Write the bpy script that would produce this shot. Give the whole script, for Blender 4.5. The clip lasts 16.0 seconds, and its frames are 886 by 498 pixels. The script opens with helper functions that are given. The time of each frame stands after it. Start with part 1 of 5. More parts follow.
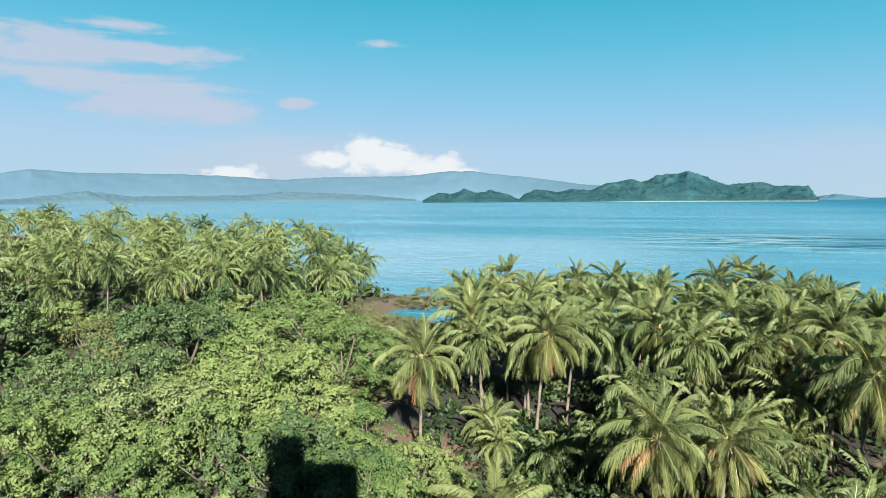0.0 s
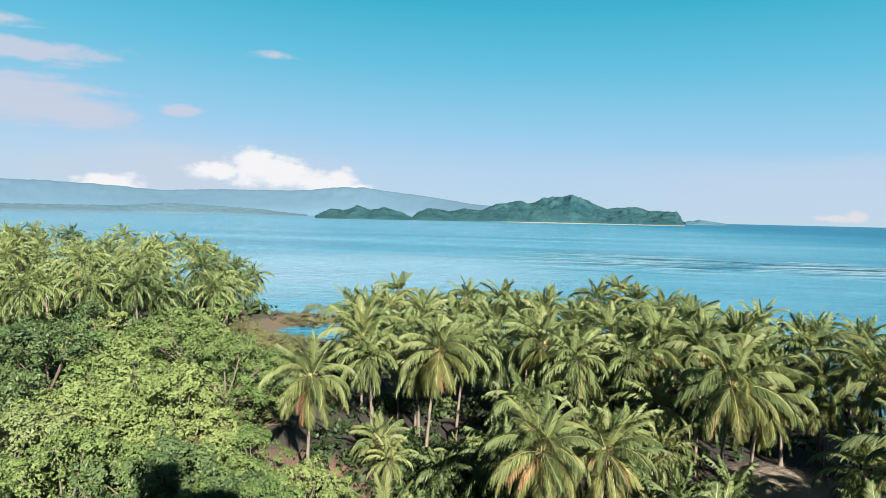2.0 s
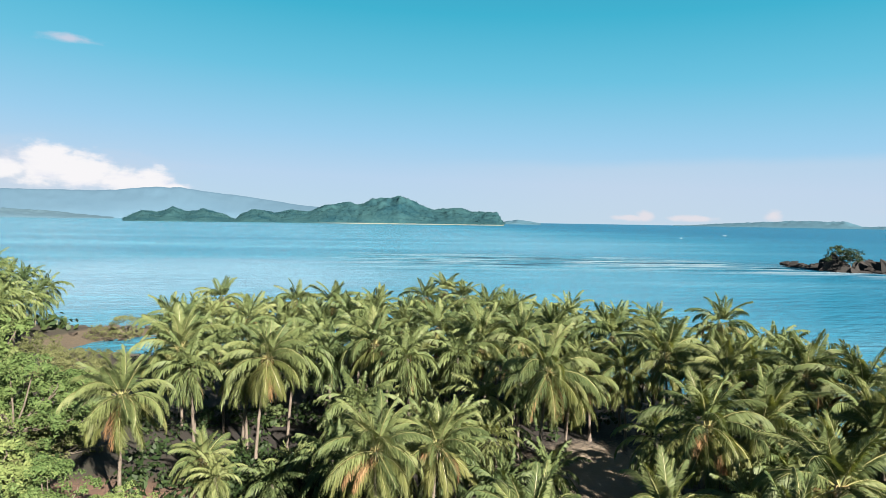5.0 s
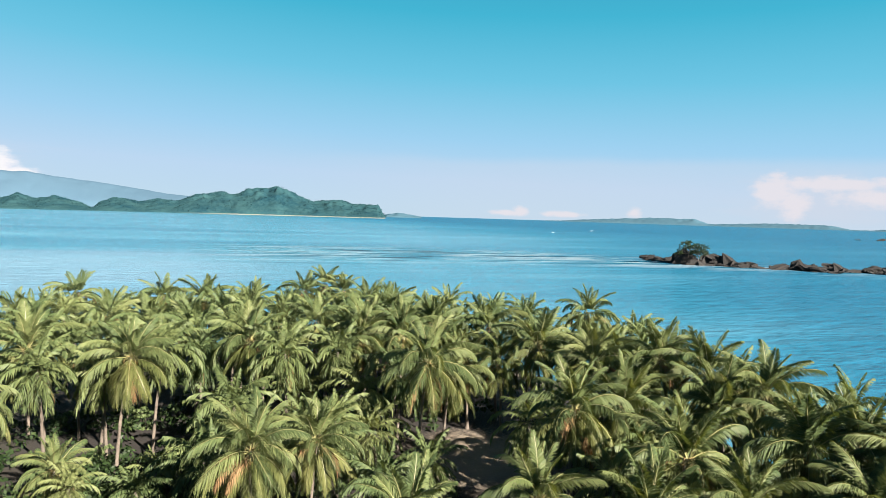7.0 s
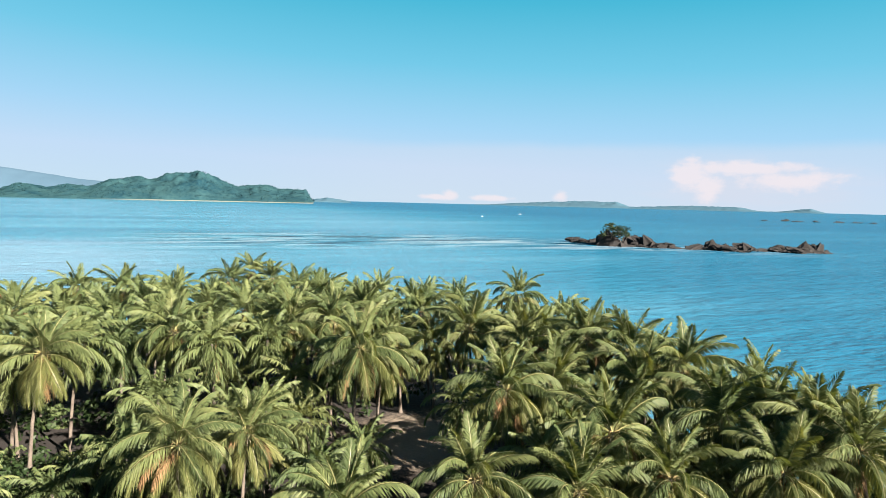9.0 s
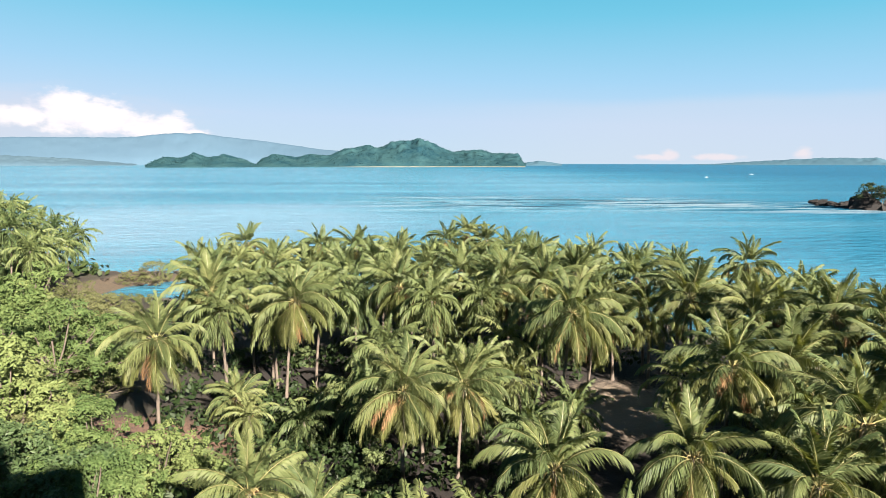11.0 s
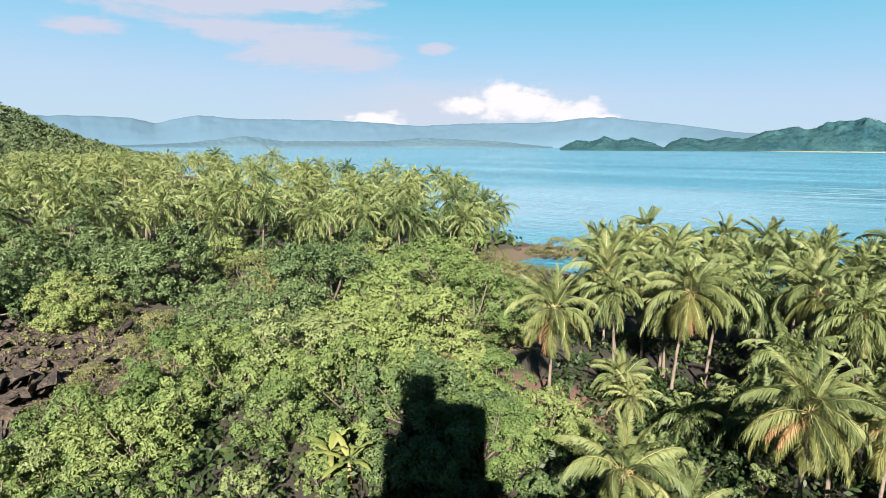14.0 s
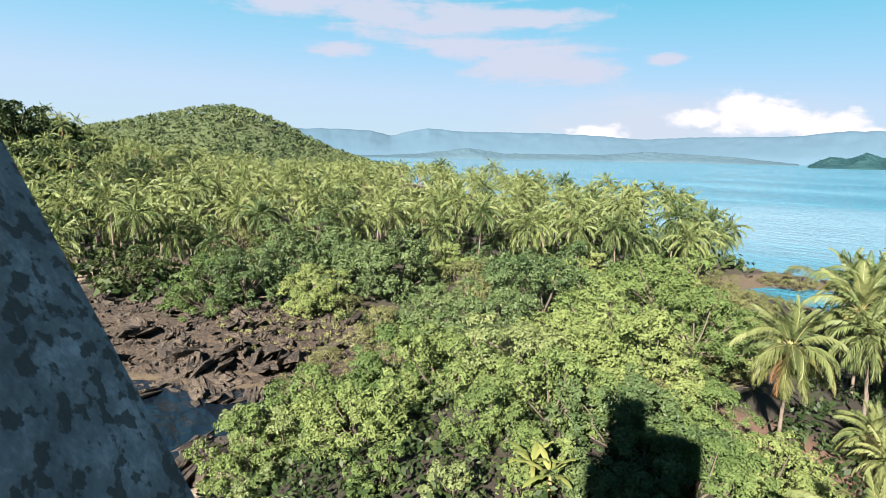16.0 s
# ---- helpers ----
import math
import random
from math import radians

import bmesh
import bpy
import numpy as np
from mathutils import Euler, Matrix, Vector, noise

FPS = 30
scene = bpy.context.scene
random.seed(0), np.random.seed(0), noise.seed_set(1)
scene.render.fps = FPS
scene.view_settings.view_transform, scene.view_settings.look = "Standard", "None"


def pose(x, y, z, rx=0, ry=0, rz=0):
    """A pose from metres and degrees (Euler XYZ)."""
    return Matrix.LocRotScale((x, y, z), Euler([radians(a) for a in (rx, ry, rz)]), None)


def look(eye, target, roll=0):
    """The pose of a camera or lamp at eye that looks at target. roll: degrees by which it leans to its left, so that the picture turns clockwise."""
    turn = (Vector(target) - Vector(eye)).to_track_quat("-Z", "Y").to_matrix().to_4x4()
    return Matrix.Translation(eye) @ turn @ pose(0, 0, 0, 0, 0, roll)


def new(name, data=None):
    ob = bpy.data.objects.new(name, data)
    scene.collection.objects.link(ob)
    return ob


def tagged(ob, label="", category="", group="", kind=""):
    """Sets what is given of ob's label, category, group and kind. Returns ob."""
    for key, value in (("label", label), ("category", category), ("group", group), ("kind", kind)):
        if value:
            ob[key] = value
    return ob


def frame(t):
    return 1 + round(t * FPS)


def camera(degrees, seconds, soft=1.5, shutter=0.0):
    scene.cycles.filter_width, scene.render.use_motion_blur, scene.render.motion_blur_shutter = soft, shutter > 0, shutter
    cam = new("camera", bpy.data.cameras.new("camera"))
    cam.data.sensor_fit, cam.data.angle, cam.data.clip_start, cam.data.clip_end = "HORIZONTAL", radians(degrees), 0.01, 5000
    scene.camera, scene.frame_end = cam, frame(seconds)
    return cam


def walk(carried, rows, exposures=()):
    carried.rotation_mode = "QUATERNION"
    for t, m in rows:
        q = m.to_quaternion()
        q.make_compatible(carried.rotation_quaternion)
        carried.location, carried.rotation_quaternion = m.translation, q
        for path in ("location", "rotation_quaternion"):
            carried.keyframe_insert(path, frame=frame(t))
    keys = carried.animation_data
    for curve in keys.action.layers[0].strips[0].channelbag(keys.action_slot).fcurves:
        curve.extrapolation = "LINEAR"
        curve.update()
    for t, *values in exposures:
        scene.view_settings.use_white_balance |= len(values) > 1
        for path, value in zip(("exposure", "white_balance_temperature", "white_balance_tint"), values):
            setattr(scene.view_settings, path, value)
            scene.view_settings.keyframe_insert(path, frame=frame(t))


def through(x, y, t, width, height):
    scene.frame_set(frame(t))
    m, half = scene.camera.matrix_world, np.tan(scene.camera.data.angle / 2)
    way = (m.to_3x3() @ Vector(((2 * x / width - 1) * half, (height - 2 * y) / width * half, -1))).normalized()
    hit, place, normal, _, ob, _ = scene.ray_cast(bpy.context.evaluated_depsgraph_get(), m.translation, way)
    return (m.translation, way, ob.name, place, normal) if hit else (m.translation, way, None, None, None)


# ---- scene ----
TAU = math.tau
rng = np.random.default_rng(7)

# ---------------------------------------------------------------- camera
cam = camera(70.6, 16.0, soft=0.8)
EYE = (0.0, 0.0, 25.0)
# seconds, bearing to the right of +y, pitch, roll
PATH = [
    (0.00, 0.05, -4.80, -0.37),
    (0.50, 3.81, -4.28, 0.33),
    (1.00, 5.11, -3.97, 0.31),
    (1.50, 7.12, -3.87, 0.78),
    (2.00, 9.86, -3.15, 1.20),
    (2.50, 13.66, -3.93, 1.66),
    (3.00, 15.38, -3.45, 1.47),
    (3.50, 17.19, -3.60, 1.72),
    (3.70, 18.66, -3.15, 2.41),
    (5.80, 29.24, -3.50, 0.38),
    (6.00, 30.48, -3.48, 0.95),
    (6.50, 33.19, -2.85, 1.49),
    (7.00, 36.28, -3.19, 1.73),
    (7.50, 38.41, -3.12, 0.88),
    (8.00, 40.43, -3.66, 0.57),
    (8.20, 41.65, -3.52, 0.61),
    (8.70, 43.20, -4.00, 1.10),
    (9.25, 41.40, -4.90, 1.80),
    (10.30, 32.87, -6.48, 2.87),
    (10.50, 31.14, -7.33, 2.67),
    (11.00, 23.51, -8.03, 0.01),
    (11.50, 19.27, -7.94, -1.15),
    (12.00, 15.50, -7.78, -1.55),
    (12.50, 10.36, -8.53, -2.26),
    (13.00, 3.13, -8.43, -1.97),
    (13.50, -6.02, -8.47, -0.12),
    (14.00, -12.19, -9.56, 0.17),
    (14.50, -18.12, -8.78, 0.21),
    (15.00, -24.13, -9.02, 0.44),
    (15.50, -27.36, -9.25, 0.80),
    (15.60, -28.22, -9.12, 0.85),
    (15.70, -29.07, -8.99, 0.90),
    (15.80, -29.93, -8.87, 0.95),
    (15.90, -30.78, -8.74, 1.00),
    (16.00, -31.64, -8.61, 1.05),
]


def aim(t, bearing, pitch, roll):
    b, p = radians(bearing), radians(pitch)
    s = min(1.0, max(0.0, (t - 8.2) / 2.1))
    back = min(1.0, max(0.0, (t - 15.45) / 0.55))
    e = Vector(EYE) + Vector((-0.146, 0.221, 0)) * (s * s * (3 - 2 * s)) + Vector((-0.154, -0.221, 0)) * back
    way = Vector((math.sin(b) * math.cos(p), math.cos(b) * math.cos(p), math.sin(p)))
    return t, look(e, e + way, roll)


walk(cam, [aim(*row) for row in PATH], [(0, 2.38, 6350, 8), (1.0, 2.40, 6500, 11), (7.0, 2.49, 6650, 14), (8.2, 2.55, 6700, 15), (10.3, 2.60, 6850, 18), (11.5, 2.58, 6850, 18), (13.0, 2.50, 6850, 18), (14.0, 2.54, 6700, 16), (16, 2.62, 6700, 16)])

# ---------------------------------------------------------------- sky, sun
SUN_BEARING, SUN_HEIGHT = 171.0, 28.0
world = bpy.data.worlds.new("sky")
scene.world = world
world.use_nodes = True


class Nodes:
    """Short hand for a node tree."""

    def __init__(self, tree):
        self.tree = tree
        tree.nodes.clear()

    def add(self, kind, inputs=None, **props):
        n = self.tree.nodes.new(kind)
        for k, v in props.items():
            setattr(n, k, v)
        for k, v in (inputs or {}).items():
            self.set(n.inputs[k], v)
        return n

    def set(self, socket, v):
        if isinstance(v, bpy.types.NodeSocket):
            self.tree.links.new(v, socket)
        else:
            socket.default_value = v

    def math(self, op, a, b=0.0, c=0.0, clamp=False):
        n = self.add("ShaderNodeMath", {0: a, 1: b, 2: c}, operation=op, use_clamp=clamp)
        return n.outputs[0]

    def mix(self, f, a, b, blend="MIX"):
        n = self.add("ShaderNodeMix", data_type="RGBA", blend_type=blend)
        self.set(n.inputs[0], f)
        self.set(n.inputs[6], a)
        self.set(n.inputs[7], b)
        return n.outputs[2]

    def noise(self, vec, scale, detail=4.0, rough=0.55, distortion=0.0):
        return self.add("ShaderNodeTexNoise", {"Vector": vec, "Scale": scale, "Detail": detail, "Roughness": rough,
                                               "Distortion": distortion}).outputs[0]

    def ramp(self, f, stops, interpolation="LINEAR"):
        n = self.add("ShaderNodeValToRGB", {0: f})
        n.color_ramp.interpolation = interpolation
        while len(n.color_ramp.elements) < len(stops):
            n.color_ramp.elements.new(0.5)
        for e, (p, c) in zip(n.color_ramp.elements, stops):
            e.position, e.color = p, (*c, 1)
        return n.outputs[0]

    def smooth(self, v, lo, hi):
        return self.add("ShaderNodeMapRange", {0: v, 1: lo, 2: hi}, interpolation_type="SMOOTHSTEP").outputs[0]


w = Nodes(world.node_tree)
way = w.add("ShaderNodeTexCoord").outputs["Generated"]
xyz = w.add("ShaderNodeSeparateXYZ", {0: way}).outputs
bearing = w.math("MULTIPLY", w.math("ARCTAN2", xyz[0], xyz[1]), 180 / math.pi)
height = w.math("MULTIPLY", w.math("ARCSINE", xyz[2]), 180 / math.pi)
nishita = w.add("ShaderNodeTexSky", sky_type="NISHITA", sun_disc=False, sun_elevation=radians(SUN_HEIGHT),
                sun_rotation=radians(SUN_BEARING), air_density=1.0, dust_density=0.6, ozone_density=2.0).outputs[0]
air = w.ramp(w.math("DIVIDE", w.math("ADD", height, w.math("MULTIPLY", w.math("SUBTRACT", bearing, 20.0), 0.03)), 30.0, clamp=True),
             [(0.0, (1.84, 2.58, 3.04)), (0.12, (1.73, 2.47, 3.18)), (0.24, (1.17, 2.3, 3.15)), (0.42, (0.513, 2.01, 2.79)),
              (0.6, (0.17, 1.66, 2.37)), (1.0, (0.0707, 0.813, 1.38))])
sky = w.mix(w.smooth(height, 42.0, 26.0), w.mix(1.0, nishita, (0.18, 0.245, 0.29, 1), "MULTIPLY"), air)
bank = w.math("MULTIPLY", w.smooth(w.math("ADD", height, w.math("MULTIPLY", w.math("SUBTRACT", w.noise(way, 6.0), 0.5), 1.2)), 5.6, 4.4), w.smooth(bearing, 15.0, 45.0))
sky = w.mix(w.math("MULTIPLY", bank, 0.35), sky, (2.26, 2.55, 2.93, 1))
flat = w.add("ShaderNodeCombineXYZ", {0: w.math("MULTIPLY", bearing, 0.1), 1: w.math("MULTIPLY", height, 0.28)}).outputs[0]
lump = w.noise(flat, 2.6, 7.0, 0.6)
wisp = w.noise(w.add("ShaderNodeCombineXYZ", {0: w.math("MULTIPLY", bearing, 0.05), 1: w.math("MULTIPLY", height, 0.3)}).outputs[0],
               2.2, 6.0, 0.55, 0.6)


def clouds(blobs):
    """1 at the heart of the nearest cloud, 0 at its rim, less outside."""
    best = None
    for b, h, wide, high in blobs:
        dx = w.math("DIVIDE", w.math("SUBTRACT", bearing, b), wide)
        dy = w.math("DIVIDE", w.math("SUBTRACT", height, h), high)
        v = w.math("SUBTRACT", 1.0, w.math("SQRT", w.math("ADD", w.math("MULTIPLY", dx, dx), w.math("MULTIPLY", dy, dy))))
        best = v if best is None else w.math("MAXIMUM", best, v)
    return best


cumulus = clouds([(-10.0, 3.4, 3.4, 0.9), (-7.0, 3.7, 2.9, 2.0), (-4.6, 3.3, 3.4, 1.9), (-1.8, 2.7, 2.6, 1.4), (0.4, 2.7, 2.2, 1.5), (2.2, 2.2, 1.8, 0.7), (-18.0, 2.0, 3.2, 1.0)])
cirrus = clouds([(-31.0, 11.3, 8.5, 2.2), (-25.0, 11.7, 7.5, 1.2), (-36.5, 11.6, 7.0, 1.9), (-30.5, 9.3, 6.0, 1.7), (-23.8, 7.9, 7.5, 2.2), (-20.2, 7.4, 5.5, 1.6),
                 (-41.0, 8.8, 4.0, 0.8), (-46.0, 12.4, 6.5, 1.5), (-27.5, 13.6, 5.0, 0.6), (-5.2, 13.3, 2.6, 0.5), (-13.1, 8.1, 2.1, 0.6)])
puff = clouds([(63.9, 2.7, 2.2, 1.9), (65.4, 1.6, 1.6, 1.7), (68.1, 3.2, 6.7, 0.8), (71.4, 2.2, 4.7, 1.1), (43.2, 0.5, 1.0, 0.6), (41.9, 0.3, 2.1, 0.4), (53.1, 0.6, 0.9, 0.7), (47.1, 0.3, 2.6, 0.4)])
veil = clouds([(-12.0, 2.9, 17.0, 3.0), (68.2, 1.8, 8.8, 2.6)])
billow = w.noise(w.add("ShaderNodeCombineXYZ", {0: w.math("MULTIPLY", bearing, 0.22), 1: w.math("MULTIPLY", height, 0.34)}).outputs[0], 4.0, 6.0, 0.55)
edge = w.math("ADD", w.math("MULTIPLY", w.math("SUBTRACT", lump, 0.5), 1.1), w.math("MULTIPLY", w.math("SUBTRACT", billow, 0.5), 1.0))
thin = w.math("ADD", w.math("MULTIPLY", w.math("SUBTRACT", wisp, 0.5), 2.1), w.math("MULTIPLY", w.math("SUBTRACT", billow, 0.5), 0.5))
sky = w.mix(w.math("MULTIPLY", w.smooth(w.math("ADD", veil, w.math("MULTIPLY", thin, 0.5)), -0.1, 0.8), 0.72), sky, (2.2, 2.5, 2.9, 1))
sky = w.mix(w.math("MULTIPLY", w.smooth(w.math("ADD", cirrus, thin), -0.05, 0.6), 0.85), sky, (2.2, 2.38, 2.85, 1))
sky = w.mix(w.math("MULTIPLY", w.smooth(w.math("ADD", puff, edge), 0.05, 0.7), 0.8), sky, (2.9, 2.83, 2.97, 1))
sky = w.mix(w.math("MULTIPLY", w.smooth(w.math("ADD", cumulus, edge), 0.0, 0.55), 0.93), sky, w.mix(w.smooth(w.math("ADD", lump, w.math("MULTIPLY", cumulus, 0.25)), 0.42, 0.66), (2.83, 3, 3.36, 1), (3.46, 3.5, 3.53, 1)))
w.add("ShaderNodeOutputWorld", {0: w.add("ShaderNodeBackground", {0: sky, 1: 0.05}).outputs[0]})

sun = new("sun", bpy.data.lights.new("sun", "SUN"))
sun.data.energy, sun.data.angle, sun.data.color = 5.0, radians(0.55), (1.0, 0.93, 0.80)
sb, sh = radians(SUN_BEARING), radians(SUN_HEIGHT)
sun.matrix_world = look((math.sin(sb) * math.cos(sh) * 60, math.cos(sb) * math.cos(sh) * 60, 25 + math.sin(sh) * 60), (0, 0, 25))


# ---------------------------------------------------------------- materials
def material(name):
    m = bpy.data.materials.new(name)
    m.use_nodes = True
    n = Nodes(m.node_tree)
    return m, n


def finish(n, shader):
    n.add("ShaderNodeOutputMaterial", {0: shader})


def ground_stuff(name, stops, scale, rough=0.9, bump=0.3, fine=40.0):
    """A rough natural surface: two scales of colour and relief, in metres."""
    m, n = material(name)
    pos = n.add("ShaderNodeNewGeometry").outputs["Position"]
    big, small = n.noise(pos, scale, 5.0), n.noise(pos, fine * scale, 4.0, 0.65)
    col = n.ramp(n.math("ADD", n.math("MULTIPLY", big, 0.65), n.math("MULTIPLY", small, 0.35)), stops)
    b = n.add("ShaderNodeBump", {"Strength": bump, "Distance": 0.3, "Height": small}).outputs[0]
    finish(n, n.add("ShaderNodeBsdfPrincipled", {"Base Color": col, "Roughness": rough, "Normal": b}).outputs[0])
    return m


def leaf_stuff(name, stops, through=0.35, gloss=0.35, patch=0.25, own_share=0.34, each=0.34, shine=0.14):
    """Leaves: the tint differs from leaf to leaf and from bough to bough; light shines through."""
    m, n = material(name)
    geo = n.add("ShaderNodeNewGeometry")
    own = n.add("ShaderNodeObjectInfo").outputs["Random"]
    drift = n.noise(geo.outputs["Position"], patch, 3.0)
    f = n.math("ADD", n.math("MULTIPLY", geo.outputs["Random Per Island"], each),
               n.math("ADD", n.math("MULTIPLY", drift, 0.46), n.math("MULTIPLY", own, own_share)))
    col = n.ramp(n.math("SUBTRACT", f, (own_share + each) / 2 - 0.26), stops)
    body = n.add("ShaderNodeBsdfPrincipled", {"Base Color": col, "Roughness": gloss, "Specular IOR Level": shine}).outputs[0]
    thin_leaf = n.add("ShaderNodeBsdfTranslucent", {"Color": n.mix(1.0, col, (1.5, 1.35, 0.5, 1), "MULTIPLY")}).outputs[0]
    finish(n, n.add("ShaderNodeMixShader", {0: through, 1: body, 2: thin_leaf}).outputs[0])
    return m


FROND = leaf_stuff("palm_leaf", [(0.1, (0.016, 0.034, 0.015)), (0.35, (0.052, 0.076, 0.031)), (0.6, (0.096, 0.117, 0.046)), (1.0, (0.148, 0.156, 0.066))], 0.25, 0.48, 0.10, 0.30, 0.22, 0.12)
FARFROND = leaf_stuff("far_palm_leaf", [(0.1, (0.008, 0.020, 0.008)), (0.35, (0.029, 0.048, 0.018)), (0.6, (0.066, 0.088, 0.032)), (1.0, (0.130, 0.146, 0.058))], 0.14, 0.5, 0.10, 0.34, 0.22)
OLDFROND = leaf_stuff("old_palm_leaf", [(0.1, (0.030, 0.040, 0.013)), (0.4, (0.066, 0.080, 0.026)), (0.7, (0.108, 0.115, 0.040)), (1.0, (0.155, 0.148, 0.060))], 0.22, 0.5, 0.10, 0.34, 0.22)
DRYFROND = leaf_stuff("dry_palm_leaf", [(0.1, (0.066, 0.038, 0.018)), (0.5, (0.150, 0.090, 0.044)), (1.0, (0.225, 0.150, 0.080))], 0.15, 0.7)
LEAF = leaf_stuff("bright_leaf", [(0.1, (0.015, 0.034, 0.011)), (0.35, (0.050, 0.082, 0.027)), (0.62, (0.096, 0.128, 0.045)), (1.0, (0.146, 0.163, 0.066))], 0.17, 0.6, 0.22, 0.46, 0.18, 0.1)
DARKLEAF = leaf_stuff("dark_leaf", [(0.1, (0.019, 0.039, 0.016)), (0.45, (0.060, 0.089, 0.036)), (1.0, (0.138, 0.154, 0.064))], 0.14, 0.45, 0.25, 0.55, 0.18)
# deep green foliage, blackened further to carry shade on ridge and undergrowth
DEEPSHADELEAF = leaf_stuff("deep_green_shade_leaf", [(0.1, (0.00576, 0.01296, 0.00504)), (0.5, (0.01728, 0.03168, 0.0108)), (1.0, (0.0504, 0.0648, 0.0216))], 0.12, 0.5)
BANANA = leaf_stuff("banana_leaf", [(0.1, (0.05, 0.075, 0.02)), (0.5, (0.11, 0.13, 0.04)), (1.0, (0.20, 0.19, 0.075))], 0.2, 0.4)
SCRUBLEAF = leaf_stuff("scrub_leaf", [(0.1, (0.032, 0.042, 0.015)), (0.5, (0.072, 0.082, 0.034)), (1.0, (0.125, 0.125, 0.060))], 0.18, 0.65)
# hill leaves tinted slightly for the haze of distance
HILL = leaf_stuff("hill_leaf", [(0.1, (0.014, 0.030, 0.016)), (0.5, (0.044, 0.066, 0.030)), (1.0, (0.110, 0.116, 0.048))], 0.12, 0.7, 0.012)
BARK = ground_stuff("palm_bark", [(0.2, (0.040, 0.031, 0.024)), (0.55, (0.095, 0.078, 0.062)), (0.85, (0.17, 0.145, 0.12))], 1.2, 0.85, 0.5, 6)
WOOD = ground_stuff("pale_bark", [(0.2, (0.035, 0.028, 0.021)), (0.6, (0.085, 0.070, 0.053)), (0.9, (0.15, 0.125, 0.10))], 1.5, 0.85, 0.5, 6)
def rock_stuff():
    """Dark layered rock: fine tilted strata, brown faces and black cracks."""
    m, n = material("dark_rock")
    pos = n.add("ShaderNodeNewGeometry").outputs["Position"]
    tilt = n.add("ShaderNodeMapping", {"Vector": pos, "Rotation": (0.8, 0.2, 2.6), "Scale": (1.4, 0.22, 0.35)}, vector_type="TEXTURE").outputs[0]
    layer, big, small = n.noise(tilt, 1.0, 5.0, 0.65, 0.6), n.noise(pos, 0.5, 4.0), n.noise(pos, 5.0, 4.0, 0.7)
    f = n.math("ADD", n.math("MULTIPLY", layer, 0.5), n.math("ADD", n.math("MULTIPLY", big, 0.3), n.math("MULTIPLY", small, 0.2)))
    col = n.ramp(f, [(0.38, (0.0035, 0.0028, 0.0024)), (0.46, (0.013, 0.0095, 0.007)), (0.54, (0.040, 0.030, 0.021)), (0.66, (0.105, 0.083, 0.059))])
    b = n.add("ShaderNodeBump", {"Strength": 1.0, "Distance": 0.35, "Height": n.math("ADD", layer, n.math("MULTIPLY", small, 0.5))}).outputs[0]
    finish(n, n.add("ShaderNodeBsdfPrincipled", {"Base Color": col, "Roughness": 0.75, "Normal": b}).outputs[0])
    return m


ROCK = rock_stuff()
SEAROCK = ground_stuff("wet_rock", [(0.32, (0.000594, 0.000594, 0.000594)), (0.46, (0.00198, 0.001584, 0.001584)), (0.6, (0.005545, 0.00396, 0.003366)), (0.75, (0.01485, 0.01089, 0.00891))], 0.35, 0.9, 1.0, 5)
NUT = ground_stuff("coconut_husk", [(0.2, (0.07488, 0.07488, 0.01498)), (0.6, (0.1572, 0.1123, 0.02621)), (0.9, (0.2059, 0.1123, 0.0337))], 2.0, 0.5, 0.1, 6)
RIB = ground_stuff("palm_midrib", [(0.2, (0.11, 0.115, 0.045)), (0.8, (0.22, 0.205, 0.085))], 2.0, 0.5, 0.1, 6)
STALK = ground_stuff("palm_stalk", [(0.2, (0.1123, 0.08237, 0.02995)), (0.8, (0.1872, 0.1348, 0.05242))], 2.0, 0.6, 0.1, 6)


